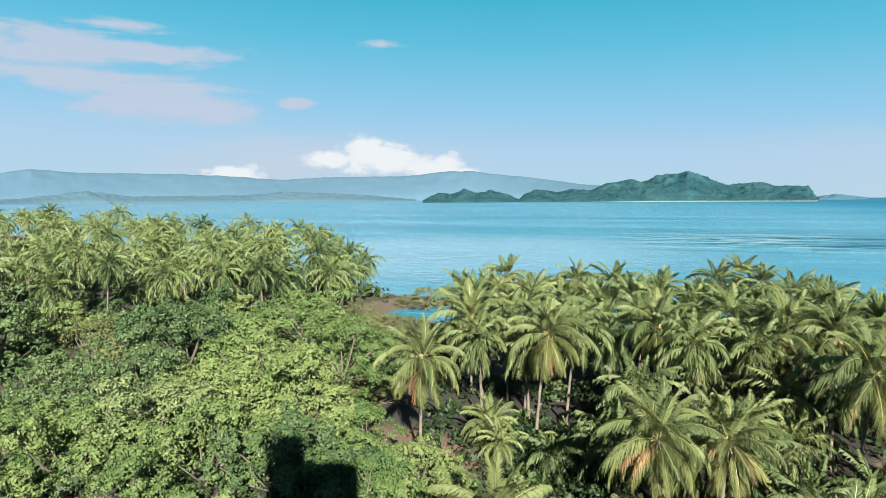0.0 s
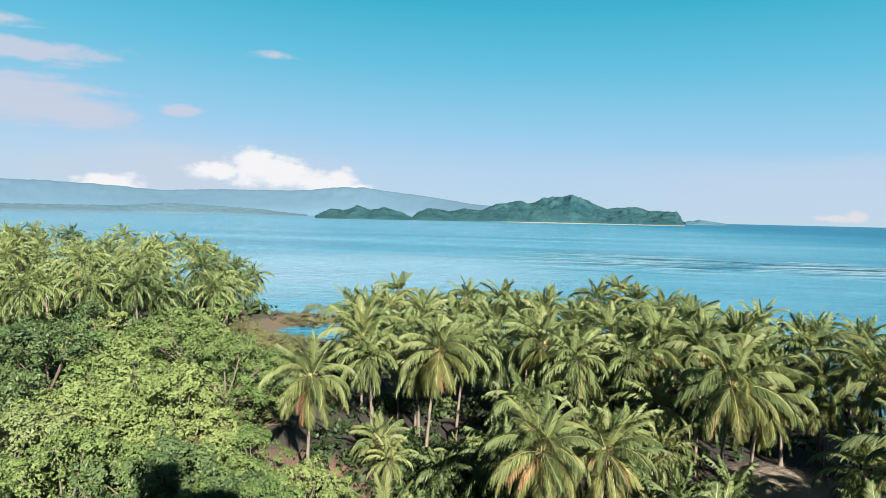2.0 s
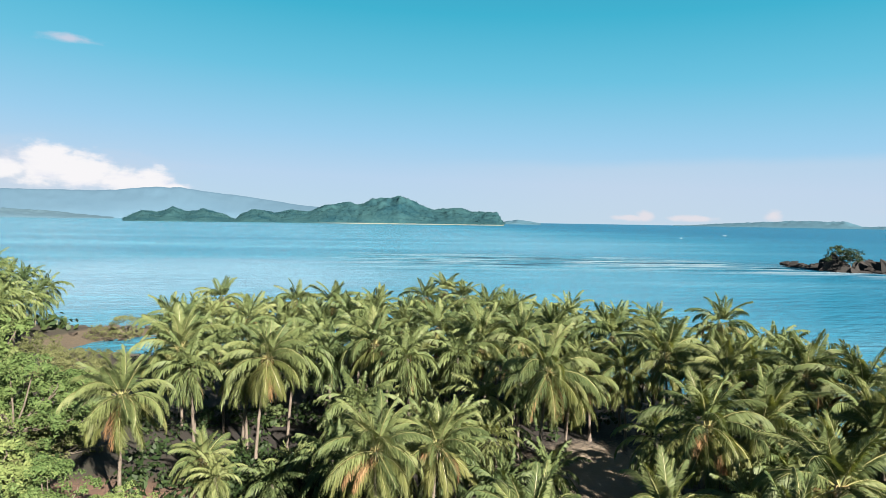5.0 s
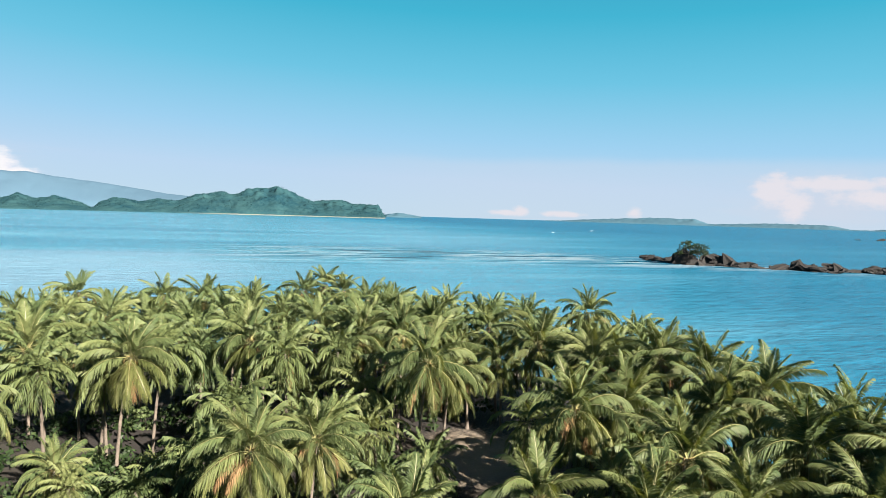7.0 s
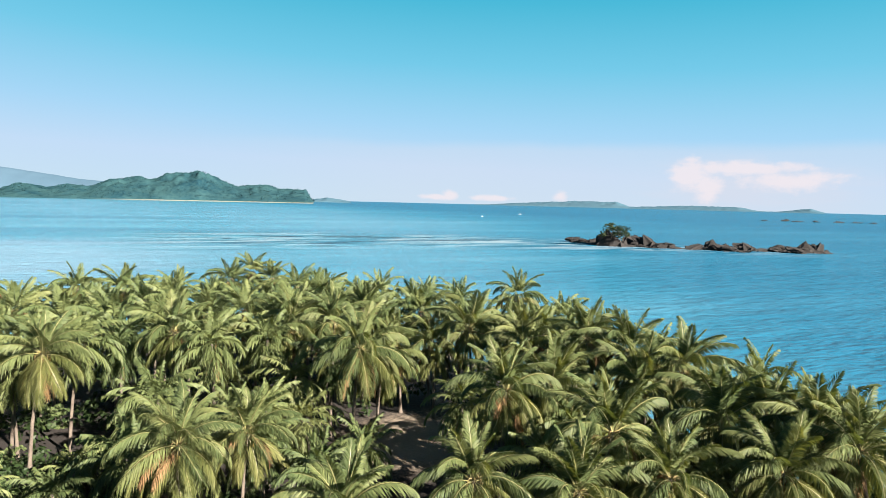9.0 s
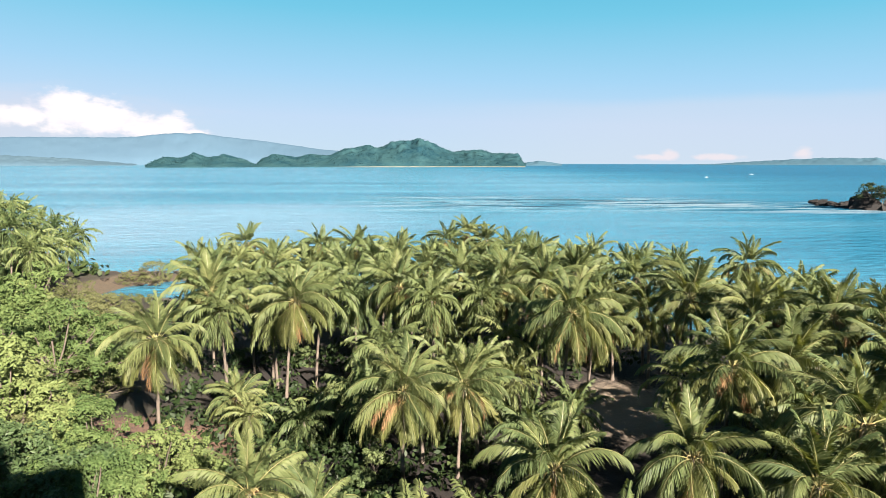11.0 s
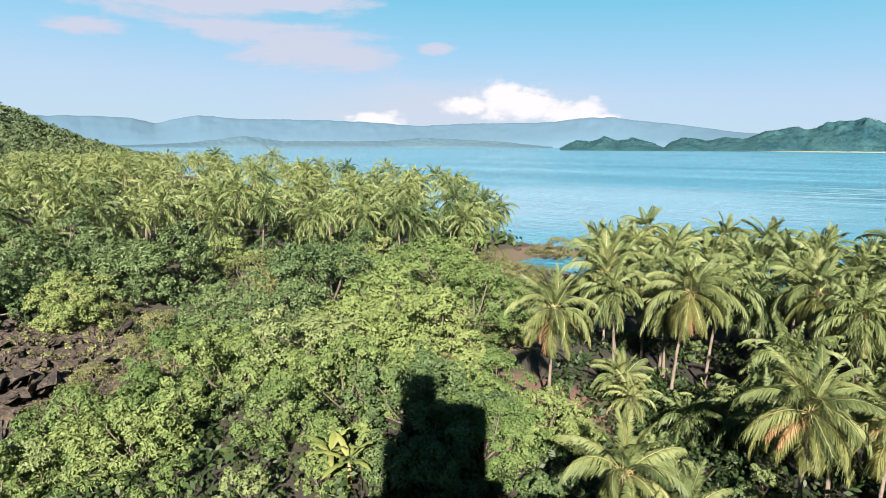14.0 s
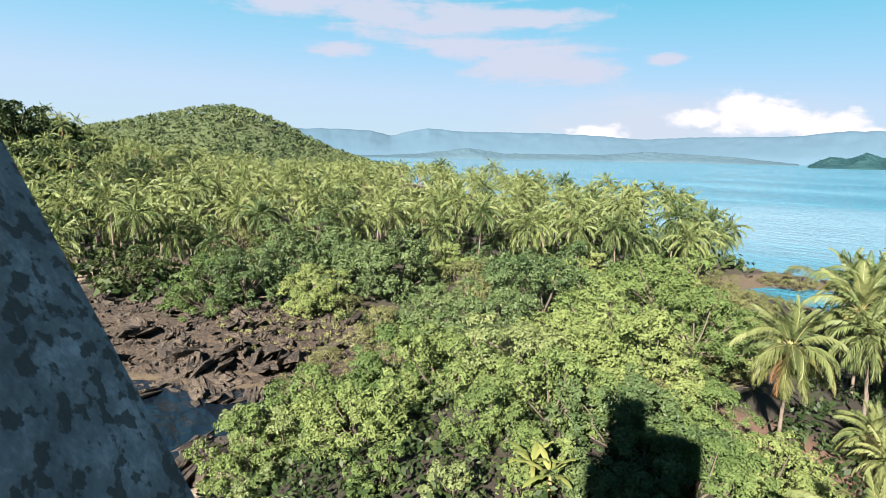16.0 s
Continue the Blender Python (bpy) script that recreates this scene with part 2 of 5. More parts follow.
def land_stuff():
    """Soil and litter, both darkened for shade under trees and palms; sand by the water; dark wet rock round the cove;
    grass on the slopes.
    """
    m, n = material("island_ground")
    pos = n.add("ShaderNodeNewGeometry").outputs["Position"]
    p = n.add("ShaderNodeSeparateXYZ", {0: pos}).outputs
    big, small = n.noise(pos, 0.12, 5.0), n.noise(pos, 3.0, 5.0, 0.7)
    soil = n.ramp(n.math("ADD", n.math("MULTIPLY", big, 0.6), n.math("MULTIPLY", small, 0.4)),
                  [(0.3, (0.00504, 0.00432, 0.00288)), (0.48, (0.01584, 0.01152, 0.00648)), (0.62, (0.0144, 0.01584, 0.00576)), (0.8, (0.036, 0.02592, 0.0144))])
    sand = n.ramp(n.math("ADD", n.math("MULTIPLY", big, 0.5), n.math("MULTIPLY", small, 0.5)), [(0.3, (0.1188, 0.09108, 0.06336)), (0.7, (0.2218, 0.1861, 0.1426))])
    low = n.smooth(n.math("ADD", p[2], n.math("MULTIPLY", n.math("SUBTRACT", small, 0.5), 1.2)), 1.5, 0.9)
    col = n.mix(low, soil, sand)
    col = n.mix(n.smooth(p[2], 9.0, 16.0), col, n.mix(small, (0.018, 0.036, 0.01152, 1), (0.054, 0.072, 0.0252, 1)))
    # near-black litter paints in the shade beneath the palms
    shaded_litter = n.ramp(small, [(0.3, (0.0022, 0.0014, 0.0009)), (0.6, (0.0080, 0.0045, 0.0026)), (0.8, (0.026, 0.0145, 0.0078))])
    col = n.mix(n.smooth(n.math("ADD", p[0], n.math("MULTIPLY", big, 6.0)), 3.0, 9.0), col, shaded_litter)
    cx, cy = n.math("SUBTRACT", p[0], 37.0), n.math("SUBTRACT", p[1], 43.5)
    clearing = n.math("SQRT", n.math("ADD", n.math("MULTIPLY", cx, cx), n.math("MULTIPLY", cy, cy)))
    col = n.mix(n.smooth(n.math("ADD", clearing, n.math("MULTIPLY", small, 10.0)), 14.0, 9.0), col, sand)
    sx, sy = n.math("ADD", p[0], 116.0), n.math("SUBTRACT", p[1], 62.0)
    strand = n.math("SQRT", n.math("ADD", n.math("MULTIPLY", sx, sx), n.math("MULTIPLY", sy, sy)))
    col = n.mix(n.smooth(n.math("ADD", strand, n.math("MULTIPLY", small, 12.0)), 26.0, 16.0), col, sand)
    bx, by = n.math("ADD", p[0], 3.0), n.math("SUBTRACT", p[1], 47.0)
    bare = n.math("SQRT", n.math("ADD", n.math("MULTIPLY", bx, bx), n.math("MULTIPLY", by, by)))
    col = n.mix(n.smooth(n.math("ADD", bare, n.math("MULTIPLY", small, 4.0)), 11.0, 6.5), col, n.mix(small, (0.040, 0.022, 0.014, 1), (0.165, 0.092, 0.060, 1)))
    rock = n.ramp(small, [(0.38, (0.004, 0.003, 0.0022)), (0.50, (0.022, 0.015, 0.010)), (0.66, (0.075, 0.052, 0.033))])
    dx, dy = n.math("ADD", p[0], 62.0), n.math("SUBTRACT", p[1], 46.0)
    gap = n.math("ADD", n.math("SQRT", n.math("ADD", n.math("MULTIPLY", dx, dx), n.math("MULTIPLY", n.math("MULTIPLY", dy, dy), 2.5))), n.math("MULTIPLY", big, 14.0))
    col = n.mix(n.smooth(gap, 42.0, 30.0), col, rock)
    reef = n.ramp(small, [(0.3, (0.020, 0.015, 0.009)), (0.7, (0.080, 0.060, 0.036))])
    col = n.mix(n.smooth(n.math("ADD", p[2], n.math("ADD", n.math("MULTIPLY", big, 0.6), n.smooth(p[0], -28.0, -40.0))), 1.9, 1.5), col, reef)
    b = n.add("ShaderNodeBump", {"Strength": 0.6, "Distance": 0.4, "Height": small}).outputs[0]
    finish(n, n.add("ShaderNodeBsdfPrincipled", {"Base Color": col, "Roughness": 0.92, "Normal": b}).outputs[0])
    return m


def sea_stuff():
    """Clear tropical water: swell lines, ripples and slicks of calmer water."""
    m, n = material("sea_water")
    pos = n.add("ShaderNodeNewGeometry").outputs["Position"]
    turn = n.add("ShaderNodeMapping", {"Vector": pos, "Rotation": (0, 0, radians(-25)), "Scale": (2.6, 1.0, 1.0)}, vector_type="TEXTURE").outputs[0]
    slick_at = n.add("ShaderNodeMapping", {"Vector": pos, "Rotation": (0, 0, radians(-20)), "Scale": (7.0, 1.0, 1.0)}, vector_type="TEXTURE").outputs[0]
    streak = n.noise(slick_at, 0.09, 5.0, 0.68, 0.9)
    chop = n.noise(turn, 0.55, 5.0, 0.65)
    swell = n.noise(turn, 0.07, 4.0, 0.6, 0.5)
    ripple = n.noise(turn, 0.22, 3.0, 0.6, 0.3)
    slick = n.noise(slick_at, 0.012, 7.0, 0.68)
    body = n.ramp(slick, [(0.36, (0.013, 0.100, 0.162)), (0.5, (0.022, 0.128, 0.192)), (0.62, (0.050, 0.168, 0.232))])
    p = n.add("ShaderNodeSeparateXYZ", {0: pos}).outputs
    cove = n.math("SQRT", n.math("ADD", n.math("POWER", n.math("ADD", p[0], 62.0), 2.0), n.math("POWER", n.math("SUBTRACT", p[1], 22.0), 2.0)))
    # cove darkened for shade and rock reflections on it, over a rocky bottom
    body = n.mix(n.smooth(cove, 60.0, 35.0), body, (0.0035, 0.0075, 0.014, 1))
    deep = n.smooth(n.math("SUBTRACT", p[0], n.math("MULTIPLY", p[1], 0.25)), 0.0, 900.0)
    aside = n.smooth(n.math("DIVIDE", p[0], n.math("ADD", n.math("ABSOLUTE", p[1]), 60.0)), 0.35, 1.5)
    deep = n.math("MAXIMUM", deep, n.math("MULTIPLY", aside, 0.85))
    body = n.mix(deep, body, n.mix(slick, (0.0028, 0.050, 0.100, 1), (0.0075, 0.085, 0.150, 1)))
    # cloud reflection off the near shore, painted pale into the water colour
    ox, oy = n.math("DIVIDE", n.math("SUBTRACT", p[0], 8.0), 125.0), n.math("DIVIDE", n.math("SUBTRACT", p[1], 285.0), 125.0)
    cloud_sheen = n.math("ADD", n.math("SQRT", n.math("ADD", n.math("MULTIPLY", ox, ox), n.math("MULTIPLY", oy, oy))), n.math("MULTIPLY", n.math("SUBTRACT", slick, 0.5), 1.6))
    body = n.mix(n.math("MULTIPLY", n.smooth(cloud_sheen, 1.15, 0.35), 0.62), body, n.mix(streak, (0.10, 0.20, 0.27, 1), (0.19, 0.265, 0.33, 1)))
    # the tide rip: broken water along a line that bends out to sea
    off = n.math("ADD", n.math("SUBTRACT", p[1], n.math("SUBTRACT", 350.0, n.math("MULTIPLY", n.math("POWER", n.math("SUBTRACT", p[0], 125.0), 2.0), 0.0028))), n.math("MULTIPLY", n.math("SUBTRACT", swell, 0.5), 60.0))
    near_line = n.math("MULTIPLY", n.smooth(n.math("ABSOLUTE", off), 110.0, 20.0), n.math("MULTIPLY", n.smooth(p[0], 70.0, 160.0), n.smooth(p[0], 420.0, 300.0)))
    rip = n.math("MULTIPLY", near_line, n.smooth(streak, 0.49, 0.57))
    body = n.mix(n.math("MULTIPLY", rip, 0.7), body, (0.216, 0.2736, 0.3024, 1))
    # dark streaks paint wave fronts that reflect less sky
    body = n.mix(n.math("MULTIPLY", n.math("MULTIPLY", near_line, n.smooth(streak, 0.47, 0.40)), 0.95), body, (0.00072, 0.00864, 0.0216, 1))
    wave = n.math("ADD", n.math("MULTIPLY", chop, n.math("ADD", 0.6, n.math("MULTIPLY", near_line, 1.2))), n.math("ADD", n.math("MULTIPLY", ripple, 1.25), n.math("MULTIPLY", swell, 1.3)))
    b = n.add("ShaderNodeBump", {"Strength": 1.0, "Distance": 1.0, "Height": wave}).outputs[0]
    shine = n.add("ShaderNodeFresnel", {"IOR": 1.33, "Normal": b}).outputs[0]
    most = n.math("SUBTRACT", n.math("ADD", 1.0, n.math("MULTIPLY", n.smooth(deep, 0.0, 0.6), -0.72)), n.math("MULTIPLY", near_line, 0.15))
    shine = n.math("MULTIPLY", shine, most)
    water = n.add("ShaderNodeBsdfDiffuse", {"Color": body, "Normal": b}).outputs[0]
    gloss = n.add("ShaderNodeBsdfGlossy", {"Color": (1.0, 0.97, 0.97, 1), "Roughness": n.math("ADD", n.math("MULTIPLY", slick, 0.25), 0.06), "Normal": b}).outputs[0]
    finish(n, n.add("ShaderNodeMixShader", {0: shine, 1: water, 2: gloss}).outputs[0])
    return m


def hazed_stuff(name, dark, light, scale, spots=0.5, beach=False):
    """Wooded land with the blue haze of distance put into its base colour."""
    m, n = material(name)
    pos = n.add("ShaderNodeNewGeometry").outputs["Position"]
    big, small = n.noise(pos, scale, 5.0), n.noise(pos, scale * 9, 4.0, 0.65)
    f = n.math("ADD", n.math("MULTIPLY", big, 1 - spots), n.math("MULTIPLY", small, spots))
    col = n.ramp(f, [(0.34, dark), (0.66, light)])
    if beach:
        p = n.add("ShaderNodeSeparateXYZ", {0: pos}).outputs
        strip = n.math("MULTIPLY", n.smooth(n.math("ADD", p[2], n.math("MULTIPLY", small, 6.0)), 7.0, 4.5), n.smooth(p[0], 560.0, 800.0))
        col = n.mix(strip, col, (0.108, 0.1116, 0.0936, 1))
    finish(n, n.add("ShaderNodeBsdfPrincipled", {"Base Color": col, "Roughness": 1.0, "Specular IOR Level": 0.0}).outputs[0])
    return m


LAND, SEA = land_stuff(), sea_stuff()
# island colours include the blue-green tint of haze
ISLE = hazed_stuff("wooded_island", (0.0065, 0.026, 0.037), (0.022, 0.056, 0.060), 0.010, 0.5, True)
# blues of the far ranges and coast imitate haze
MOUNT = hazed_stuff("hazed_mountain", (0.04157, 0.07822, 0.1131), (0.04482, 0.08241, 0.1169), 0.003, 0.3)
FOOT = hazed_stuff("hazed_foothill", (0.03981, 0.07403, 0.1012), (0.04644, 0.08101, 0.1041), 0.004, 0.3)
FARLAND = hazed_stuff("far_coast", (0.033, 0.074, 0.102), (0.039, 0.081, 0.108), 0.004, 0.3)


def concrete_stuff():
    m, n = material("weathered_concrete")
    pos = n.add("ShaderNodeNewGeometry").outputs["Position"]
    patch, spot, grain = n.noise(pos, 7.0, 5.0, 0.6), n.noise(pos, 25.0, 3.0, 0.5), n.noise(pos, 70.0, 3.0)
    # greys leaned to blue: skylight on the shaded face is in the colour
    col = n.ramp(n.math("ADD", n.math("MULTIPLY", patch, 0.75), n.math("MULTIPLY", grain, 0.25)),
                 [(0.36, (0.085, 0.090, 0.100)), (0.50, (0.145, 0.155, 0.170)), (0.66, (0.29, 0.315, 0.345))])
    col = n.mix(n.math("MULTIPLY", n.smooth(spot, 0.49, 0.42), 0.85), col, (0.046, 0.036, 0.032, 1))
    b = n.add("ShaderNodeBump", {"Strength": 0.5, "Distance": 0.02, "Height": spot}).outputs[0]
    finish(n, n.add("ShaderNodeBsdfPrincipled", {"Base Color": col, "Roughness": 0.9, "Normal": b}).outputs[0])
    return m


def paint_stuff(name, colour, metal, rough):
    m, n = material(name)
    pos = n.add("ShaderNodeNewGeometry").outputs["Position"]
    f = n.noise(pos, 30.0, 4.0)
    col = n.mix(f, (*[c * 0.7 for c in colour], 1), (*colour, 1))
    finish(n, n.add("ShaderNodeBsdfPrincipled", {"Base Color": col, "Metallic": metal, "Roughness": rough}).outputs[0])
    return m


CONCRETE = concrete_stuff()
WHITE = paint_stuff("white_boat_paint", (0.36, 0.36, 0.3456), 0.0, 0.5)
STEEL = paint_stuff("dark_galvanised_steel", (0.1152, 0.1296, 0.144), 0.6, 0.5)


# ---------------------------------------------------------------- mesh helpers
def mesh_of(name, verts, faces, mats, smooth=False, slots=None):
    me = bpy.data.meshes.new(name)
    me.from_pydata(np.asarray(verts, float).tolist(), [], [tuple(int(i) for i in f) for f in faces])
    for m in mats if isinstance(mats, (list, tuple)) else [mats]:
        me.materials.append(m)
    if smooth:
        me.polygons.foreach_set("use_smooth", [True] * len(me.polygons))
    if slots is not None:
        me.polygons.foreach_set("material_index", slots)
    me.update()
    return me


def part(name, me, parent, label="", m=None):
    ob = new(name, me)
    ob.parent = parent
    if m is not None:
        ob.matrix_basis = m
    return tagged(ob, label) if label else ob


def tube(points, radii, sides=6):
    """Vertices and faces of a round bar along points."""
    pts = np.asarray(points, float)
    along = np.gradient(pts, axis=0)
    along /= np.linalg.norm(along, axis=1, keepdims=True) + 1e-9
    side = np.cross(along, (0.13, 0.21, 0.97))
    bad = np.linalg.norm(side, axis=1) < 0.2
    side[bad] = np.cross(along[bad], (1, 0, 0))
    side /= np.linalg.norm(side, axis=1, keepdims=True)
    other = np.cross(along, side)
    ang = np.arange(sides) * TAU / sides
    ring = side[:, None] * np.cos(ang)[None, :, None] + other[:, None] * np.sin(ang)[None, :, None]
    v = (pts[:, None] + ring * np.asarray(radii, float)[:, None, None]).reshape(-1, 3)
    f = [(i * sides + k, i * sides + (k + 1) % sides, (i + 1) * sides + (k + 1) % sides, (i + 1) * sides + k)
         for i in range(len(pts) - 1) for k in range(sides)]
    f.append(tuple(range((len(pts) - 1) * sides, len(pts) * sides)))
    return v, f


def join(pieces):
    vs, fs, n = [], [], 0
    for v, f in pieces:
        vs.append(np.asarray(v, float))
        fs += [tuple(i + n for i in q) for q in f]
        n += len(v)
    return np.concatenate(vs), fs


def box_mesh(name, lo, hi, mat, bevel=0.02, top=None):
    """A bevelled block; top=(lo, hi) gives a smaller upper face."""
    bm = bmesh.new()
    bmesh.ops.create_cube(bm, size=1)
    lo, hi = Vector(lo), Vector(hi)
    for v in bm.verts:
        f = v.co + Vector((0.5, 0.5, 0.5))
        v.co = Vector([lo[i] + (hi[i] - lo[i]) * f[i] for i in range(3)])
        if top and f.z > 0.5:
            v.co.x, v.co.y = (top[0][i] + (top[1][i] - top[0][i]) * f[i] for i in range(2))
    bmesh.ops.bevel(bm, geom=bm.edges[:], offset=bevel, segments=2, affect="EDGES")
    me = bpy.data.meshes.new(name)
    bm.to_mesh(me)
    bm.free()
    me.materials.append(mat)
    return me


# ---------------------------------------------------------------- the lie of the land
COAST = [(120, -70), (95, -10), (64, 8), (62, 24), (72, 48), (70, 70), (62, 92), (42, 106), (15, 110), (4, 118), (-5, 126), (-14, 131),
         (-9, 139), (6, 143), (5, 147), (-8, 153), (-20, 161), (-34, 182), (-80, 235), (-150, 300), (-353, 490), (-566, 720), (-700, 1010), (-1100, 1090), (-1600, 700),
         (-1600, -250), (-500, -280), (-230, -70), (-130, 12), (-88, 26), (-68, 36), (-58, 39.5), (-49, 44.5), (-44, 47), (-42.5, 41), (-41.5, 33), (-37, 18),
         (-32, 0), (-28, -40), (40, -85)]
KNOLLS = [(-16, 37, 11.5, 17, 6.0), (-2, 0, 16, 16, 6.5), (-640, 550, 72, 78, 58), (-720, 450, 80, 85, 26), (-830, 400, 110, 110, 17), (-305, 128, 50, 45, 19), (-420, 130, 90, 80, 14), (-160, 190, 110, 90, 2.5)]


def inland(x, y):
    """Metres to the coast, positive on land."""
    x, y = np.asarray(x, float), np.asarray(y, float)
    far, inside = np.full(x.shape, 1e9), np.zeros(x.shape, bool)
    for (x0, y0), (x1, y1) in zip(COAST, COAST[1:] + COAST[:1]):
        ex, ey = x1 - x0, y1 - y0
        s = np.clip(((x - x0) * ex + (y - y0) * ey) / (ex * ex + ey * ey), 0, 1)
        far = np.minimum(far, np.hypot(x - x0 - s * ex, y - y0 - s * ey))
        cross = (y0 > y) != (y1 > y)
        with np.errstate(divide="ignore", invalid="ignore"):
            inside ^= cross & (x < ex * (y - y0) / (ey if ey else 1e-9) + x0)
    return np.where(inside, far, -far)


def coast_gap(x, y):
    """The same for a single place."""
    far, inside = 1e18, False
    x0, y0 = COAST[-1]
    for x1, y1 in COAST:
        ex, ey = x1 - x0, y1 - y0
        s = ((x - x0) * ex + (y - y0) * ey) / (ex * ex + ey * ey)
        s = 0.0 if s < 0 else 1.0 if s > 1 else s
        dx, dy = x - x0 - s * ex, y - y0 - s * ey
        far = min(far, dx * dx + dy * dy)
        if (y0 > y) != (y1 > y) and x < ex * (y - y0) / ey + x0:
            inside = not inside
        x0, y0 = x1, y1
    return math.sqrt(far) if inside else -math.sqrt(far)


def terrain(x, y):
    x, y = np.asarray(x, float), np.asarray(y, float)
    d = inland(x, y)
    z = np.where(d > 0, 2.4 * (1 - np.exp(-d / 11)), np.maximum(d * 0.14, -5.0))
    rise = np.clip(d / 12, 0, 1)
    for cx, cy, sx, sy, up in KNOLLS:
        z = z + rise * up * np.exp(-0.5 * (((x - cx) / sx) ** 2 + ((y - cy) / sy) ** 2))
    z = z + rise * (0.25 * np.sin(x * 0.31 + 1.3 * np.sin(y * 0.17)) * np.sin(y * 0.27 + 0.7))
    craggy = np.exp(-(((x + 66) / 30) ** 2 + ((y - 46) / 16) ** 2))
    z = z + craggy * np.clip((d + 2) / 4, 0, 1) * (1.0 * np.abs(np.sin(x * 0.9 + y * 0.6)) * np.sin(y * 1.3 - x * 0.5) + 0.35 * np.sin(x * 1.5 - y * 1.2))
    return z


def sheet(xs, ys, fn):
    gx, gy = np.meshgrid(xs, ys)
    v = np.stack([gx, gy, fn(gx, gy)], -1).reshape(-1, 3)
    nx, ny = len(xs), len(ys)
    f = [(j * nx + i, j * nx + i + 1, (j + 1) * nx + i + 1, (j + 1) * nx + i) for j in range(ny - 1) for i in range(nx - 1)]
    return v, f


xs = np.concatenate([np.arange(-1650, -330, 30), np.arange(-330, -120, 6), np.arange(-120, 140, 2.0)])
ys = np.concatenate([np.arange(-320, -90, 20), np.arange(-90, 0, 5), np.arange(0, 180, 2.0), np.arange(180, 360, 6), np.arange(360, 1180, 25)])
v, f = sheet(xs, ys, terrain)
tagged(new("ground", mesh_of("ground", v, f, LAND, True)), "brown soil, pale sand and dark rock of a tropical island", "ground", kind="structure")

ring = [(0.0, 0.0, 0.0)] + [(r * math.cos(a), r * math.sin(a), 0.0) for r in (60, 200, 600, 1600, 3200, 4960) for a in np.arange(96) * TAU / 96]
f = [(0, 1 + k, 1 + (k + 1) % 96) for k in range(96)]
f += [(1 + r * 96 + k, 1 + (r + 1) * 96 + k, 1 + (r + 1) * 96 + (k + 1) % 96, 1 + r * 96 + (k + 1) % 96) for r in range(5) for k in range(96)]
tagged(new("sea", mesh_of("sea", ring, f, SEA)), "calm blue-green tropical sea with long ripples", "sea", kind="structure")


# ---------------------------------------------------------------- far land
def ridge(name, profile, near, far, mat, label, rough=0.12, steps=420, soft=True, kind="structure", seed=3, category="mountains", rows=18):
    """A range of hills: its skyline is given as bearing and height in degrees seen from the tower."""
    b = np.linspace(profile[0][0], profile[-1][0], steps)
    h = np.interp(b, [p[0] for p in profile], [p[1] for p in profile])
    v = []
    for j in range(rows):
        s = j / (rows - 1)
        d = near + (far - near) * s
        for i in range(steps):
            top = 25 + math.tan(radians(h[i])) * (near + (far - near) * 0.6)
            shape = min(1.0, s / 0.6) ** 0.75 if s < 0.6 else 1 - 0.75 * ((s - 0.6) / 0.4) ** 2
            x, y = d * math.sin(radians(b[i])), d * math.cos(radians(b[i]))
            n = noise.fractal(Vector((x, y, seed * 37.0)) * (9.0 / (far - near)), 0.9, 2.1, 5)
            crown = noise.noise(Vector((x, y, seed)) * 0.035) * 6.0
            z = max(top, 2) * shape * (1 + rough * n * (1 if s < 0.55 else 0.5)) + crown * min(1, s * 8) * rough * 5
            v.append((x, y, z if j else -3.0))
    f = [(j * steps + i, (j + 1) * steps + i, (j + 1) * steps + i + 1, j * steps + i + 1) for j in range(rows - 1) for i in range(steps - 1)]
    return tagged(new(name, mesh_of(name, v, f, mat, soft)), label, category, kind=kind)


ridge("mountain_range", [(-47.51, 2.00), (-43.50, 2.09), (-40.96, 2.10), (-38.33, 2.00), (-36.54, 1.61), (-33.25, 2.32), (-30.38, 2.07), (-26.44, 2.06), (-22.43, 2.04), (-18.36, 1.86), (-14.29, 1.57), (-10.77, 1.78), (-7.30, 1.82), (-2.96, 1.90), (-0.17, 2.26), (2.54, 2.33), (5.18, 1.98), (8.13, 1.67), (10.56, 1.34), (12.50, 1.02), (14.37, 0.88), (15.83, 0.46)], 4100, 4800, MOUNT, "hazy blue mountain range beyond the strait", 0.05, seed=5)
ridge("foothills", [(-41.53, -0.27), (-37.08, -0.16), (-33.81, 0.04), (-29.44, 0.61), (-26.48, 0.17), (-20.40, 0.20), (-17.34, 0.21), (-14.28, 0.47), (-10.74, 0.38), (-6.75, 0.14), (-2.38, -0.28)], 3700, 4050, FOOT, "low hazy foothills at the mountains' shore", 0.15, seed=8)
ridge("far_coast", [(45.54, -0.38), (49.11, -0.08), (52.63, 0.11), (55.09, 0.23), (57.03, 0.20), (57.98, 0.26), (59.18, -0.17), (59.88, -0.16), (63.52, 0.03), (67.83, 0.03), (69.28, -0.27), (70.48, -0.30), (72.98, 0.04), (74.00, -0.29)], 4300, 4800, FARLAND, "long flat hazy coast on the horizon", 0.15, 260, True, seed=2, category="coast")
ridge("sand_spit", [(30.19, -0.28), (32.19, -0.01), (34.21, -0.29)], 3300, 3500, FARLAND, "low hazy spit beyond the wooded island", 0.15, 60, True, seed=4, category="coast")
